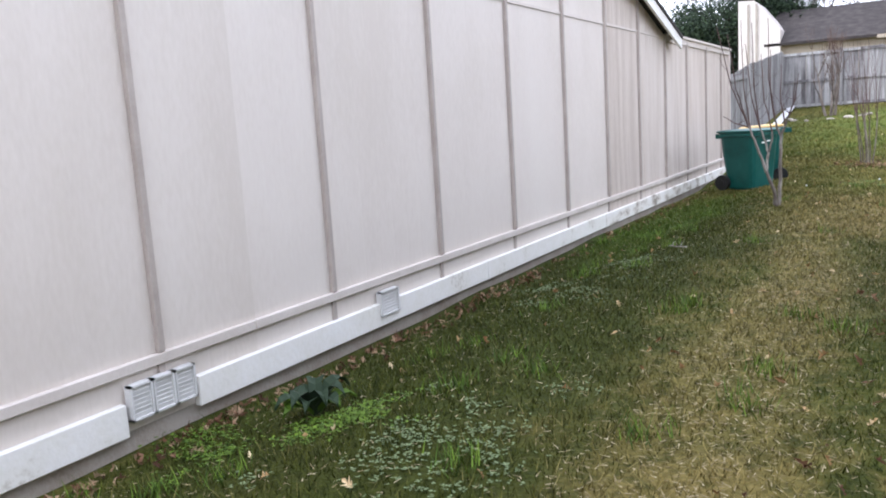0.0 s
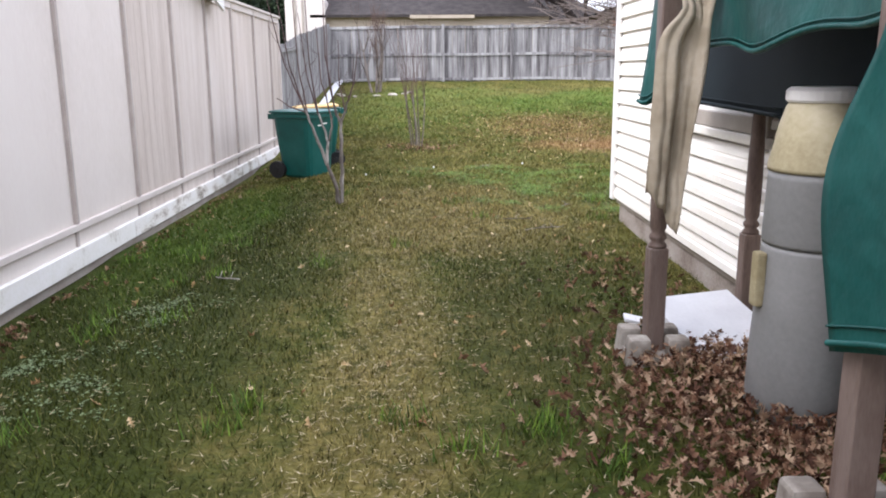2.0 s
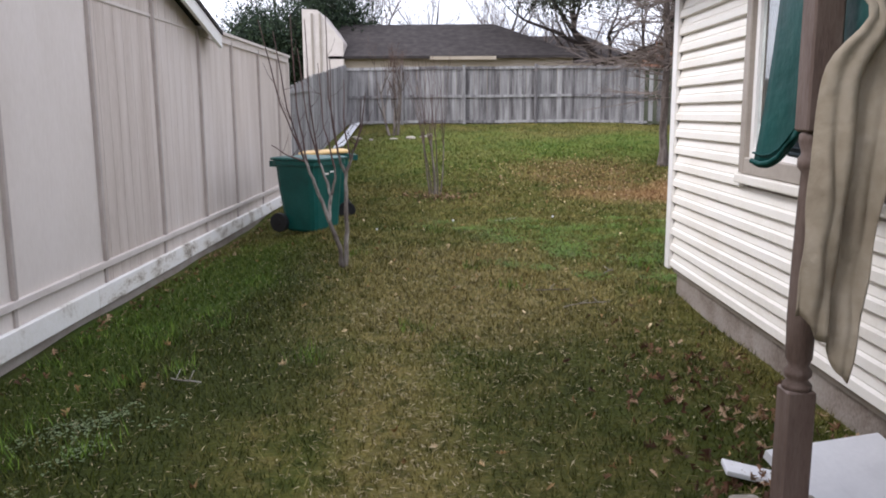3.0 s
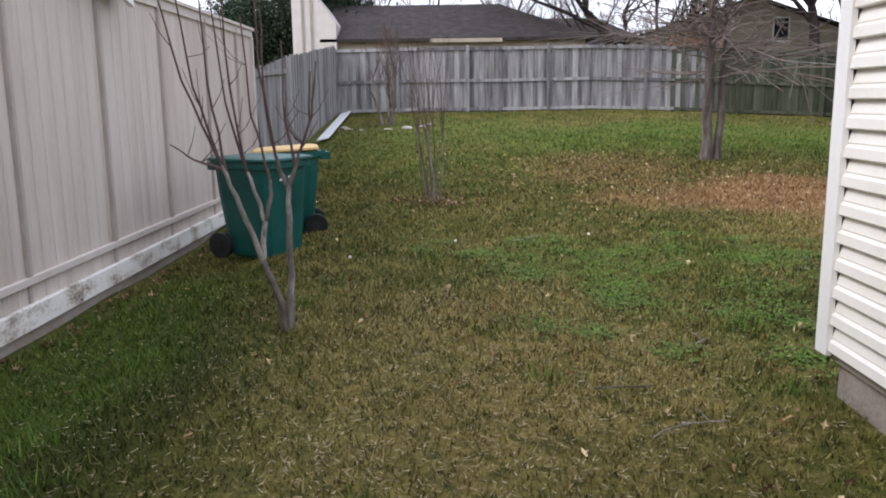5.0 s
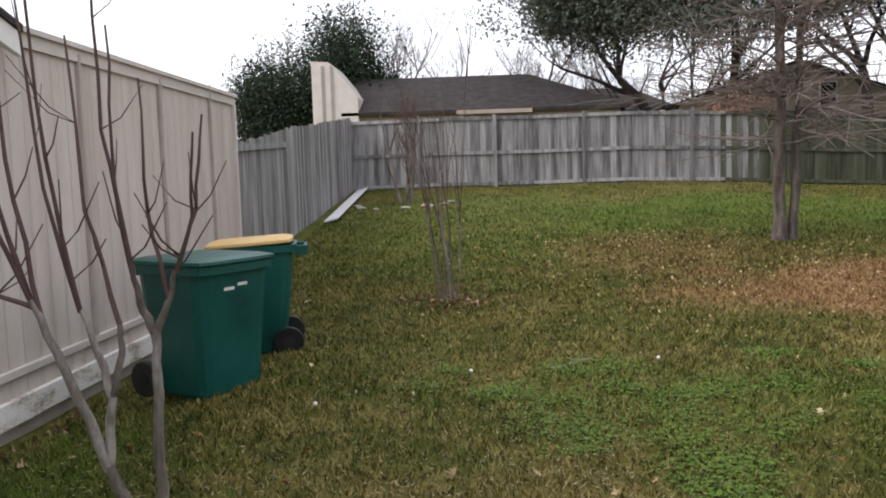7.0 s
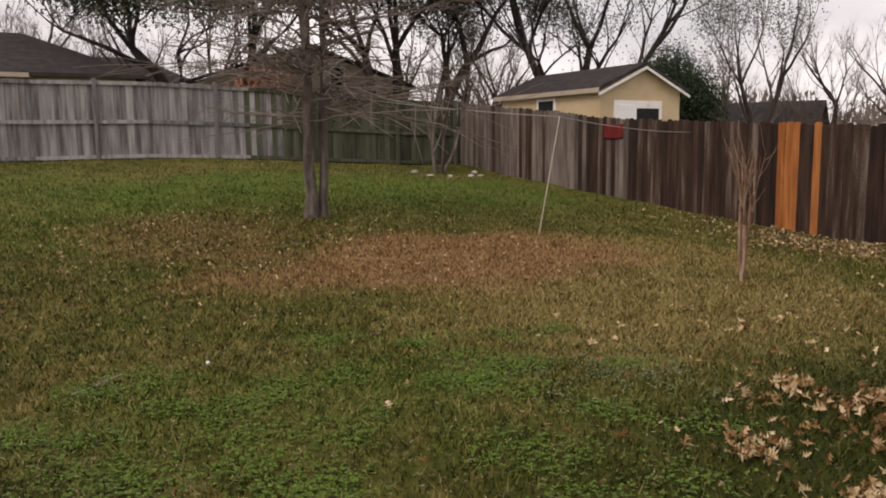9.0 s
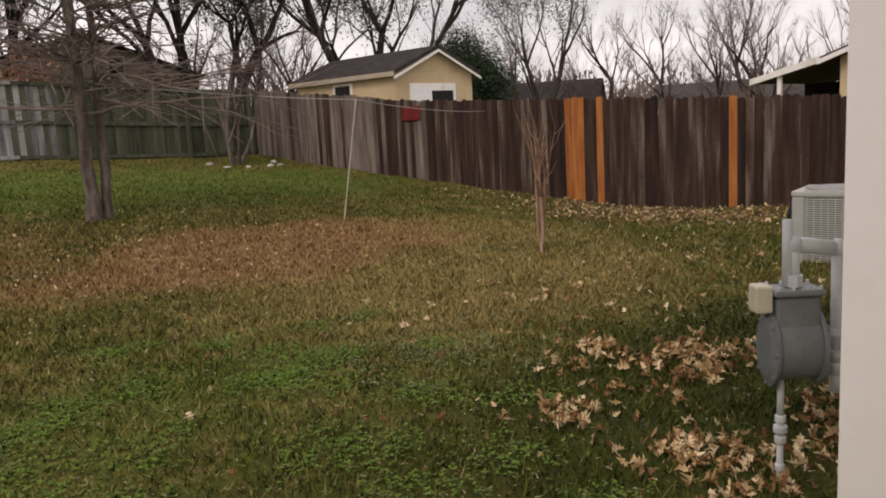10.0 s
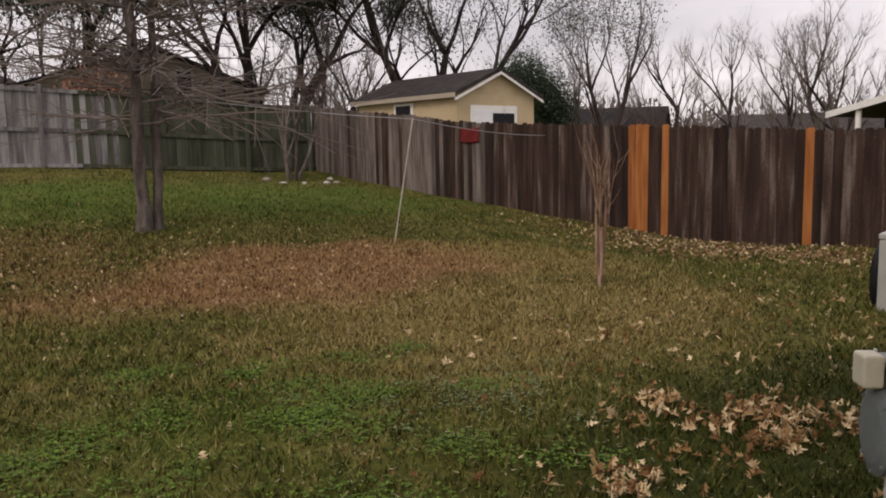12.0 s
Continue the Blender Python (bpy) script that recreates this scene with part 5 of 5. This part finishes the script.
part("porch_post", bm, M_SKIRT, h3, "white porch post")
bm = bm_new()
span(bm, 3.0, 3.1, 8.01, 10.0, -1.0, 2.0)
part("porch_wall", bm, M_DARK, h3)
for x, y, w in ((36, 47, 9), (60, 46, 12), (66, 26, 14)):
    far_house("house", (x, y, -1.0), w, 9, 2.8, 1.8, M_TANWALL, "distant low house with a dark roof", turn=-60, over=0.5)

# live oaks with dark limbs, seen above the tan house
oak_a = tree("live_oak", (17.6, 45.0, 0.8), "large dark-limbed oak with grey-green leaves", 41, [((0, 0, 0), (-0.1, 0, 1), 4.6, 0.36), ((0.9, 0.2, 0), (0.25, 0, 1), 5.0, 0.34), ((1.9, 0, 0), (0.5, 0.1, 1), 5.2, 0.40)], 5, M_DARKBARK, M_DARKBARK, "oaks behind the houses", (M_OAKLEAF, 0.40, 80000, 0.07), bend=0.2, up=0.05, spread=0.8, shrink=0.74, split=(2, 3))
oak_b = tree("live_oak", (10.8, 47.0, 0.8), "large oak with spreading grey-green crown", 43, [((0, 0, 0), (-0.3, 0, 1), 5.6, 0.34), ((0.6, 0, 0), (0.4, 0, 1), 5.6, 0.30)], 5, M_DARKBARK, M_DARKBARK, "oaks behind the houses", (M_OAKLEAF, 0.40, 95000, 0.07), bend=0.2, up=0.04, spread=0.85, shrink=0.76, split=(2, 3))
tree("live_oak", (28.0, 44.0, 0.5), "wide bare oak with sparse leaves behind the shed", 44, [((0, 0, 0), (-0.35, 0, 1), 6.0, 0.32), ((0.6, 0, 0), (0.1, 0, 1), 6.0, 0.32), ((1.2, 0, 0), (0.55, 0, 1), 6.0, 0.34)], 4, M_DARKBARK, M_DARKBARK, "oaks behind the houses", (M_OAKLEAF, 0.6, 16000, 0.06), bend=0.16, up=0.05, spread=0.7, shrink=0.72, split=(2, 3))
# the low undersides of their crowns
ro = random.Random(77)
for oak, c, r, n_ in ((oak_a, (-1.5, -2.0, 8.3), (5.0, 2.0, 0.8), 34000), (oak_b, (-2.6, -1.5, 7.9), (3.4, 1.6, 1.0), 52000)):
    centres = [Vector((c[0] + ro.gauss(0, 0.6) * r[0], c[1] + ro.gauss(0, 0.6) * r[1], c[2] + ro.gauss(0, 0.6) * r[2])) for _ in range(34)]
    part("foliage", clumps(ro, centres, 0.55, n_, 0.085, M_OAKLEAF, "foliage"), None, oak)
tree("live_oak", (34.6, 37.8, 0.0), "upright oak holding sparse grey-green leaves", 46, [((0, 0, 0), (-0.12, 0, 1), 4.6, 0.2), ((0.3, 0, 0), (0.22, 0.1, 1), 4.4, 0.18)], 4, M_DARKBARK, M_FARTWIG, "oaks behind the houses", (M_OAKLEAF, 0.45, 10000, 0.05), bend=0.18, up=0.12, spread=0.6, shrink=0.68, split=(2, 3))
tree("brush", (30.2, 31.6, 0.1), "dense bare brown brush behind the fence", 47, [((0.5 * k - 1.2, 0.2 * (k % 2), 0), (0.18 * k - 0.45, 0.1, 1), 1.1, 0.05) for k in range(6)], 4, M_DARKBARK, M_TWIG, "", None, "shrub", bend=0.2, up=0.08, spread=0.7, shrink=0.66, split=(3, 4))
# cedars
tree("cedar", (-5.8, 49.5, 0.6), "dense dark evergreen behind the neighbour's wall", 51, [((0, 0, 0), (0.4, 0, 1), 3.6, 0.2), ((-0.4, 0, 0), (-0.5, 0.2, 1), 3.2, 0.2), ((0, 0.3, 0), (0, 0.1, 1), 4.0, 0.2), ((0, 0, 1.2), (1.0, 0, 0.5), 2.2, 0.12), ((0, 0, 0.6), (-1.0, 0, 0.6), 2.4, 0.12), ((-0.6, 0, 1.4), (-0.9, -0.3, 0.5), 2.2, 0.12)], 3, M_DARKBARK, M_DARKBARK, "evergreens", (M_EVERGREEN, 0.7, 80000, 0.075), bend=0.2, up=0.1, spread=0.9, shrink=0.62)
tree("cedar", (28.2, 35.6, 0.3), "dark evergreen shrub beside the yellow shed", 53, [((0, 0, 0), (0, 0, 1), 2.2, 0.16)], 3, M_DARKBARK, M_DARKBARK, "evergreens", (M_EVERGREEN, 0.45, 34000, 0.05), bend=0.2, up=0.02, spread=0.95, shrink=0.6)
tree("rust_tree", (8.6, 33.4, 1.1), "low tree holding rust-brown leaves behind the fence", 54, [((0, 0, 0), (0.1, 0, 1), 1.1, 0.06)], 3, M_BARK, M_TWIG, "", (M_RUSTLEAF, 0.22, 1300, 0.06), bend=0.2, up=0.0, spread=1.0, shrink=0.62)

# bare winter trees in the distance
bare = [(-1.5, 52, 5.6), (3.0, 55, 5.2), (8.0, 56, 5.4), (12.5, 52, 4.6), (-4, 60, 7.5), (1.5, 64, 7.2), (5.5, 66, 8.0), (11.5, 60, 7.0), (14.5, 66, 7.5), (19.5, 64, 7.5), (22.5, 42.5, 4.6), (25.5, 60, 7.0), (31, 52, 6.0), (35.0, 47.0, 5.6), (38.0, 41.0, 5.4), (43.5, 40.0, 5.8), (45.0, 36.0, 5.6),
        (50, 33, 6.6), (52, 28.5, 6.4), (48, 24.5, 5.4), (33.5, 39.5, 3.9), (24.5, 47, 5.6), (41, 31, 4.6), (-9, 52, 6.5), (36, 26, 4.4)]
protos = []
for k in range(4):
    protos.append(tree("bare_tree", (0, 0, -200), "bare winter tree with fine upright twigs", 60 + k, [((0, 0, -0.3), (0.05 * k - 0.1, 0, 1), 0.34, 0.022), ((0.02, 0.02, -0.02), (0.25 - 0.15 * k, 0.2, 1), 0.32, 0.018)], 4, M_DARKBARK, M_FARTWIG, "bare trees behind the fences", bend=0.16, up=0.05, spread=0.76, shrink=0.66, split=(3, 4)))
rb = random.Random(8)
for k, (x, y, s) in enumerate(bare):
    p = protos[k % 4]
    q = copy_thing(p, pose(x, y, -0.3, 0, 0, rb.uniform(0, 360)))
    k2 = 2.1 if x > 30 else 2.3
    q.scale = (s * k2, s * k2, s * k2 * 1.08)
for p in protos:
    for o in list(p.children_recursive):
        bpy.data.objects.remove(o)
    bpy.data.objects.remove(p)

# a belt of far woods that closes the horizon
g = np.random.RandomState(5)
n_ = 100000
ang = g.uniform(-0.75 * math.pi, 1.2 * math.pi, n_)
rad = g.uniform(85, 130, n_)
top = 5.0 + 1.2 * np.sin(ang * 9) + 0.9 * np.sin(ang * 23 + 1) + 0.6 * np.sin(ang * 57) + g.uniform(-1.5, 1.5, n_)
zz = -1 + (top + 1) * g.uniform(0, 1, n_) ** 0.8
c = np.stack([5 + rad * np.sin(ang), 12 + rad * np.cos(ang), zz], 1)
a, b2 = g.normal(0, 1, (n_, 3)) * (0.08, 0.08, 0.5), g.normal(0, 1, (n_, 3)) * (0.22, 0.22, 0.3)
tagged(new("far_woods", triangles("far_woods", np.stack([c - a, c + a, c + b2], 1), M_FARTWIG)), "bare brown woods along the horizon", "woods", kind="stuff")

# ---- grass, weeds and fallen leaves ----


def scatter(rng, n, dens, lo, hi):
    """n places in the yard, thinned by the density dens(x, y) from 0 to 1."""
    got = np.zeros((0, 2))
    while len(got) < n:
        p = rng.uniform(lo, hi, (n * 2, 2))
        p = p[rng.uniform(0, 1, len(p)) < dens(p[:, 0], p[:, 1])]
        got = np.concatenate([got, p])
    return got[:n]


def yard(x, y):
    ok = (x > -1.52) & (x < 14.1) & (y < 32.0) & ((x < 3.35) | (y > 12.6))
    return ok.astype(float)


def near(x, y):
    d = np.minimum(np.hypot((x - 1.5) * 0.9, np.maximum(0, np.maximum(3.0 - y, y - 12.0))), 40)
    return yard(x, y) * np.clip(1.12 - d / 17, 0.13, 1)


rng = np.random.RandomState(11)
NB = 430000
p = scatter(rng, NB, near, (-1.5, 0.5), (14.1, 32.0))
far = np.clip(np.hypot(p[:, 0] - 1.5, np.maximum(0, p[:, 1] - 9)) / 14, 0, 1)[:, None]
base = np.concatenate([p, height(p[:, 0], p[:, 1])[:, None] - 0.006], 1)
clump = 0.5 + 0.5 * np.sin(p[:, 0] * 5.3 + 2 * np.sin(p[:, 1] * 3.1)) * np.sin(p[:, 1] * 4.7 + np.sin(p[:, 0] * 2.3))
hgt = (0.020 + 0.030 * rng.uniform(0, 1, NB) ** 1.5 + 0.018 * clump)[:, None] * (1 + 0.25 * far)
aa = rng.uniform(0, 2 * np.pi, NB)
lean = rng.uniform(0.3, 1.5, NB)[:, None] * hgt
dirv = np.stack([np.cos(aa), np.sin(aa), 0 * aa], 1)
bb = aa + np.pi / 2 + rng.uniform(-0.5, 0.5, NB)
wide = np.stack([np.cos(bb), np.sin(bb), 0 * bb], 1) * (0.0030 + 0.0045 * far)
tip = base + dirv * lean + np.array([0, 0, 1]) * hgt
tagged(new("grass", triangles("grass", np.stack([base - wide, base + wide, tip], 1), M_GRASS)), "short winter grass, green and straw mixed", "grass", kind="stuff")

# bleached dead blades lying in the sward
ND = 46000
q = scatter(rng, ND, lambda x, y: near(x, y) * np.clip(0.16 + 0.9 * np.exp(-((x - 1.2) / 0.38) ** 2) * (y < 12) + 0.7 * np.exp(-((x - 1.7) / 1.2) ** 2 - ((y - 13) / 2.5) ** 2) + 0.7 * np.exp(-((x - 7.5) / 2.5) ** 2 - ((y - 17.5) / 2.0) ** 2), 0, 1), (-1.5, 0.5), (14.1, 26.0))
base = np.concatenate([q, height(q[:, 0], q[:, 1])[:, None] + rng.uniform(0.004, 0.03, (ND, 1))], 1)
aa = rng.uniform(0, 2 * np.pi, ND)
ln = rng.uniform(0.018, 0.05, ND)[:, None]
dirv = np.stack([np.cos(aa), np.sin(aa), rng.uniform(-0.15, 0.35, ND)], 1) * ln
wide = np.stack([-np.sin(aa), np.cos(aa), rng.uniform(-0.4, 0.4, ND)], 1) * 0.0028
tagged(new("dead_grass", triangles("dead_grass", np.stack([base - wide, base + wide, base + dirv], 1), M_STRAW)), "bleached dead grass blades lying in the lawn", "grass", kind="stuff")

# taller bright tufts
tuft_at = scatter(rng, 60, lambda x, y: yard(x, y) * np.clip(0.35 * np.exp(-((x + 0.7) / 0.8) ** 2) + 0.12 + 0.8 * np.exp(-((x - 2.1) ** 2 + (y - 7.8) ** 2) / 1.5), 0, 1), (-1.4, 3.0), (5.0, 17.0))
pts = np.repeat(tuft_at, 55, 0) + rng.normal(0, 0.07, (60 * 55, 2))
pts[:, 0] = np.clip(pts[:, 0], -1.5, 14)
m_ = len(pts)
base = np.concatenate([pts, height(pts[:, 0], pts[:, 1])[:, None] - 0.005], 1)
hgt = (0.05 + 0.07 * rng.uniform(0, 1, m_))[:, None]
aa = rng.uniform(0, 2 * np.pi, m_)
dirv = np.stack([np.cos(aa), np.sin(aa), 0 * aa], 1)
wide = np.stack([-np.sin(aa), np.cos(aa), 0 * aa], 1) * 0.004
tagged(new("grass_tufts", triangles("grass_tufts", np.stack([base - wide, base + wide, base + dirv * hgt * 0.6 + np.array([0, 0, 1]) * hgt], 1), M_CLOVER)), "brighter green tufts of taller grass", "grass", kind="stuff")


def rosettes(name, places, radius, per, size, lift, material, label):
    q = np.repeat(places, per, 0) + rng.normal(0, radius, (len(places) * per, 2))
    k = len(q)
    at = np.concatenate([q, height(q[:, 0], q[:, 1])[:, None] + rng.uniform(0.004, lift, (k, 1))], 1)
    tris = []
    for j in range(3):
        a = rng.uniform(0, 2 * np.pi, k) + j * 2.1
        d = np.stack([np.cos(a), np.sin(a), rng.uniform(-0.1, 0.5, k)], 1) * size * rng.uniform(0.6, 1.3, (k, 1))
        w = np.stack([-np.sin(a), np.cos(a), 0 * a], 1) * size * 0.5
        tris += [np.stack([at, at + d * 0.7 + w, at + d], 1), np.stack([at, at + d, at + d * 0.7 - w], 1)]
    tagged(new(name, triangles(name, np.concatenate(tris), material)), label, "weeds", kind="stuff")


def spots(n, dens, lo, hi):
    return scatter(rng, n, lambda x, y: yard(x, y) * dens(x, y), lo, hi)


def blob(cx, cy, rx, ry):
    return lambda x, y: np.exp(-(((x - cx) / rx) ** 2 + ((y - cy) / ry) ** 2) * 1.6)


def either(*fs):
    return lambda x, y: np.clip(sum(f(x, y) for f in fs), 0, 1)


clump_at = spots(74, either(blob(3.0, 16.1, 2.1, 1.1), blob(3.3, 13.9, 1.0, 0.6), blob(4.6, 14.6, 0.6, 0.4), blob(2.6, 14.9, 0.6, 0.4), blob(5.3, 16.4, 0.6, 0.4), blob(3.9, 13.1, 0.5, 0.25), blob(-0.85, 5.4, 0.45, 0.6)), (-1.4, 3.0), (8.0, 19.0))
clump_at = np.repeat(clump_at, 9, 0)
clover_at = clump_at + rng.normal(0, 0.11, clump_at.shape) * rng.uniform(0.4, 1.4, (len(clump_at), 1))
clover_at = clover_at[yard(clover_at[:, 0], clover_at[:, 1]) > 0]
rosettes("clover", clover_at, 0.07, 22, 0.016, 0.035, M_CLOVER, "low green clover patches in the lawn")
weed_at = spots(105, either(blob(0.15, 5.2, 0.45, 0.7), blob(-0.4, 9.6, 0.4, 0.35), blob(-0.9, 9.0, 0.4, 0.3), blob(4.9, 15.6, 0.7, 0.6), blob(-0.3, 8.2, 0.4, 0.3)), (-1.4, 3.0), (8.0, 18.0))
rosettes("low_weeds", weed_at, 0.06, 20, 0.013, 0.03, M_GREYWEED, "grey-green low weeds spreading in the lawn")


def leaf_shape(rng):
    """A curled lobed oak leaf, about 1 long: outline points in pairs along the rib."""
    xs = np.array([0.0, 0.16, 0.30, 0.42, 0.56, 0.68, 0.82, 1.0])
    ws = np.array([0.02, 0.06, 0.30, 0.09, 0.38, 0.10, 0.24, 0.02]) * rng.uniform(0.5, 1.1) * rng.uniform(0.4, 1.5, 8)
    return xs, ws


def leaves(name, places, size, lift, material, label):
    verts, faces = [], []
    for x, y in places:
        xs, ws = leaf_shape(rng)
        s = size * rng.uniform(0.65, 1.3)
        curl, cup = rng.uniform(-3.0, 3.4), rng.uniform(0.2, 2.6)
        rot = Euler((rng.uniform(-1.3, 1.3), rng.uniform(-1.2, 1.2), rng.uniform(0, 6.28))).to_matrix()
        o = Vector((x, y, gz(x, y) + rng.uniform(0.25, 1.0) * lift))
        k0 = len(verts)
        for t, w in zip(xs, ws):
            u = t - 0.5
            for side in (-1, 0, 1):
                p = Vector((u, side * w, 0.30 * curl * u * u + cup * abs(side) * w * 0.7))
                verts.append(tuple(o + rot @ (p * s)))
        for i in range(len(xs) - 1):
            for j in range(2):
                a = k0 + 3 * i + j
                faces.append((a, a + 1, a + 4, a + 3))
    tagged(new(name, raw(name, verts, faces, material)), label, "fallen leaves", kind="stuff")


pile = spots(5400, either(blob(2.62, 7.3, 0.50, 0.85), blob(2.95, 5.7, 0.55, 1.1), blob(2.9, 8.2, 0.45, 0.7)), (1.6, 3.6), (3.3, 10.0))
leaves("leaf_pile", pile, 0.049, 0.10, M_LEAF, "heap of brown curled oak leaves under the canopy")
edge = spots(720, either(blob(2.6, 7.5, 0.7, 1.3), blob(2.9, 9.6, 0.6, 1.6), blob(2.5, 5.0, 0.9, 1.2)), (1.2, 3.0), (3.3, 12.6))
leaves("leaf_litter", edge, 0.058, 0.03, M_LEAF, "loose brown leaves strewn beside the house")
walls = spots(650, lambda x, y: np.exp(-((x + 1.48) / 0.16) ** 2) * (0.3 + 0.7 * (y < 10)), (-1.52, 3.0), (-0.8, 20.0))
leaves("wall_leaf_litter", walls, 0.06, 0.02, M_LEAF, "brown leaves caught along the foot of the wall")
def drifts(n, per, radius, dens, lo, hi):
    """Places in n small drifts of about per leaves each."""
    c = np.repeat(spots(n, dens, lo, hi), per, 0)
    q = c + rng.normal(0, radius, c.shape) * rng.uniform(0.3, 1.5, (len(c), 1))
    return q[yard(q[:, 0], q[:, 1]) > 0]


heap = drifts(52, 15, 0.085, either(blob(5.85, 14.35, 0.45, 0.34), blob(5.95, 13.95, 0.4, 0.22), blob(5.65, 14.65, 0.25, 0.2), blob(4.75, 14.28, 0.25, 0.13), blob(4.77, 13.66, 0.3, 0.15), blob(4.08, 14.32, 0.07, 0.06), blob(4.75, 13.25, 0.3, 0.15), blob(5.4, 13.3, 0.4, 0.2)), (3.6, 12.7), (8.5, 16.0))
leaves("meter_leaf_heap", heap, 0.062, 0.05, M_PALELEAF, "pale tan oak leaves heaped on the grass by the gas meter")
loose = np.concatenate([drifts(46, 3, 0.10, either(blob(5.5, 14.2, 2.3, 1.3), blob(4.0, 13.2, 0.8, 0.6)), (3.4, 12.7), (9, 17.0)), spots(330, blob(8.5, 15.5, 3.0, 1.6), (5, 12.7), (13, 19.0))])
leaves("meter_leaf_litter", loose, 0.060, 0.03, M_PALELEAF, "pale dry leaves scattered over the grass")
along = spots(2600, lambda x, y: np.exp(-((x - 13.2 + 0.12 * (20 - y)) / 1.0) ** 2) * np.exp(-((y - 18.6) / 3.2) ** 2), (9.5, 13.0), (14.1, 26.0))
leaves("fence_leaf_litter", along[:1500], 0.060, 0.04, M_LEAF, "drift of brown leaves along the foot of the brown fence")
leaves("pale_fence_litter", along[1500:], 0.060, 0.045, M_PALELEAF, "paler dry leaves mixed into the drift along the fence")
patchy = spots(3000, either(blob(5.6, 20.6, 2.8, 2.6), blob(4.0, 22.5, 2.2, 2.4), blob(1.3, 19.7, 0.7, 0.5)), (-0.5, 16.0), (10, 27.0))
leaves("tree_leaf_litter", patchy[:1300], 0.045, 0.02, M_PALELEAF, "brown leaves over bare reddish soil near the tree")
leaves("soil_leaf_litter", patchy[1300:2900], 0.05, 0.02, M_LEAF, "darker brown leaves strewn over the bare soil")
around = spots(150, blob(1.25, 19.7, 0.5, 0.36), (0, 18.5), (2.6, 21))
leaves("shrub_leaf_ring", around, 0.058, 0.04, M_LEAF, "ring of brown leaves round the slender shrub")
few = spots(480, lambda x, y: np.clip(1.1 - np.hypot(x - 1.5, np.maximum(0, y - 14)) / 14, 0.1, 1), (-1.4, 2.5), (9, 24))
leaves("scattered_leaves", few, 0.055, 0.025, M_PALELEAF, "single pale leaves scattered over the lawn")

# a broad-leaved weed at the foot of the wall
dock = thing("dock_weed", (-0.86, 5.62, gz(-0.86, 5.62)), "dark green broad-leaved weed growing by the wall", "weed")
for k in range(16):
    a = k * 2.4
    bm = bm_new()
    L_, W_ = 0.15 + 0.06 * (k % 4) / 3, 0.05
    rows_ = []
    for i in range(6):
        t = i / 5
        w = W_ * math.sin(math.pi * min(1, t * 0.9 + 0.08)) * (1 + 0.25 * math.sin(9 * t + k))
        zc = 0.09 * math.sin(math.pi * t * 0.8) * (1 + 0.4 * (k % 3))
        rows_.append([bm.verts.new((L_ * t, s * w, zc + 0.02 * abs(s))) for s in (-1, 0, 1)])
    for p0, p1 in zip(rows_, rows_[1:]):
        for j in range(2):
            bm.faces.new((p0[j], p0[j + 1], p1[j + 1], p1[j]))
    part("leaf", bm, M_EVERGREEN if k % 3 else M_CLOVER, dock, m=pose(0.02 * math.cos(a), 0.02 * math.sin(a), 0.01, 0, 0, math.degrees(a)))

# twigs and dandelion heads on the lawn
for x, y, ln, a in ((2.35, 12.0, 0.45, 60), (0.05, 10.2, 0.22, 140), (2.1, 16.8, 0.4, 40), (2.2, 12.6, 0.3, 10), (2.9, 13.2, 0.25, 75)):
    bm = bm_new()
    rt2 = random.Random(int(x * 100))
    q = Vector((0, 0, 0.035))
    d = Vector((1, 0, 0))
    for k in range(5):
        d = (d + Vector((0, rt2.uniform(-0.4, 0.4), rt2.uniform(-0.1, 0.1)))).normalized()
        e = q + d * ln / 5
        e.z = 0.03
        rod(bm, q, e, 0.005, 0.004, 6)
        if k in (1, 3):
            rod(bm, e, e + Vector((0.06, rt2.choice((-0.07, 0.07)), 0.03)), 0.003, 0.002, 5)
        q = e
    solid("twig", bm, M_MYRTLE, "pale dry twig lying on the grass", "twig", "twigs on the lawn", m=pose(x, y, gz(x, y), 0, 0, a))
for x, y in ((1.52, 16.65), (0.55, 15.9), (2.9, 16.9)):
    d = thing("dandelion", (x, y, gz(x, y)), "white dandelion seed head on a thin stalk", "dandelion", "dandelions on the lawn")
    bm = bm_new()
    rod(bm, (0, 0, -0.01), (0, 0, 0.07), 0.0025, n=6)
    part("stalk", bm, M_CLOVER, d)
    bm = bm_new()
    bmesh.ops.create_icosphere(bm, subdivisions=2, radius=0.014, matrix=Matrix.Translation((0, 0, 0.085)))
    part("seed_head", bm, M_FOAM, d)
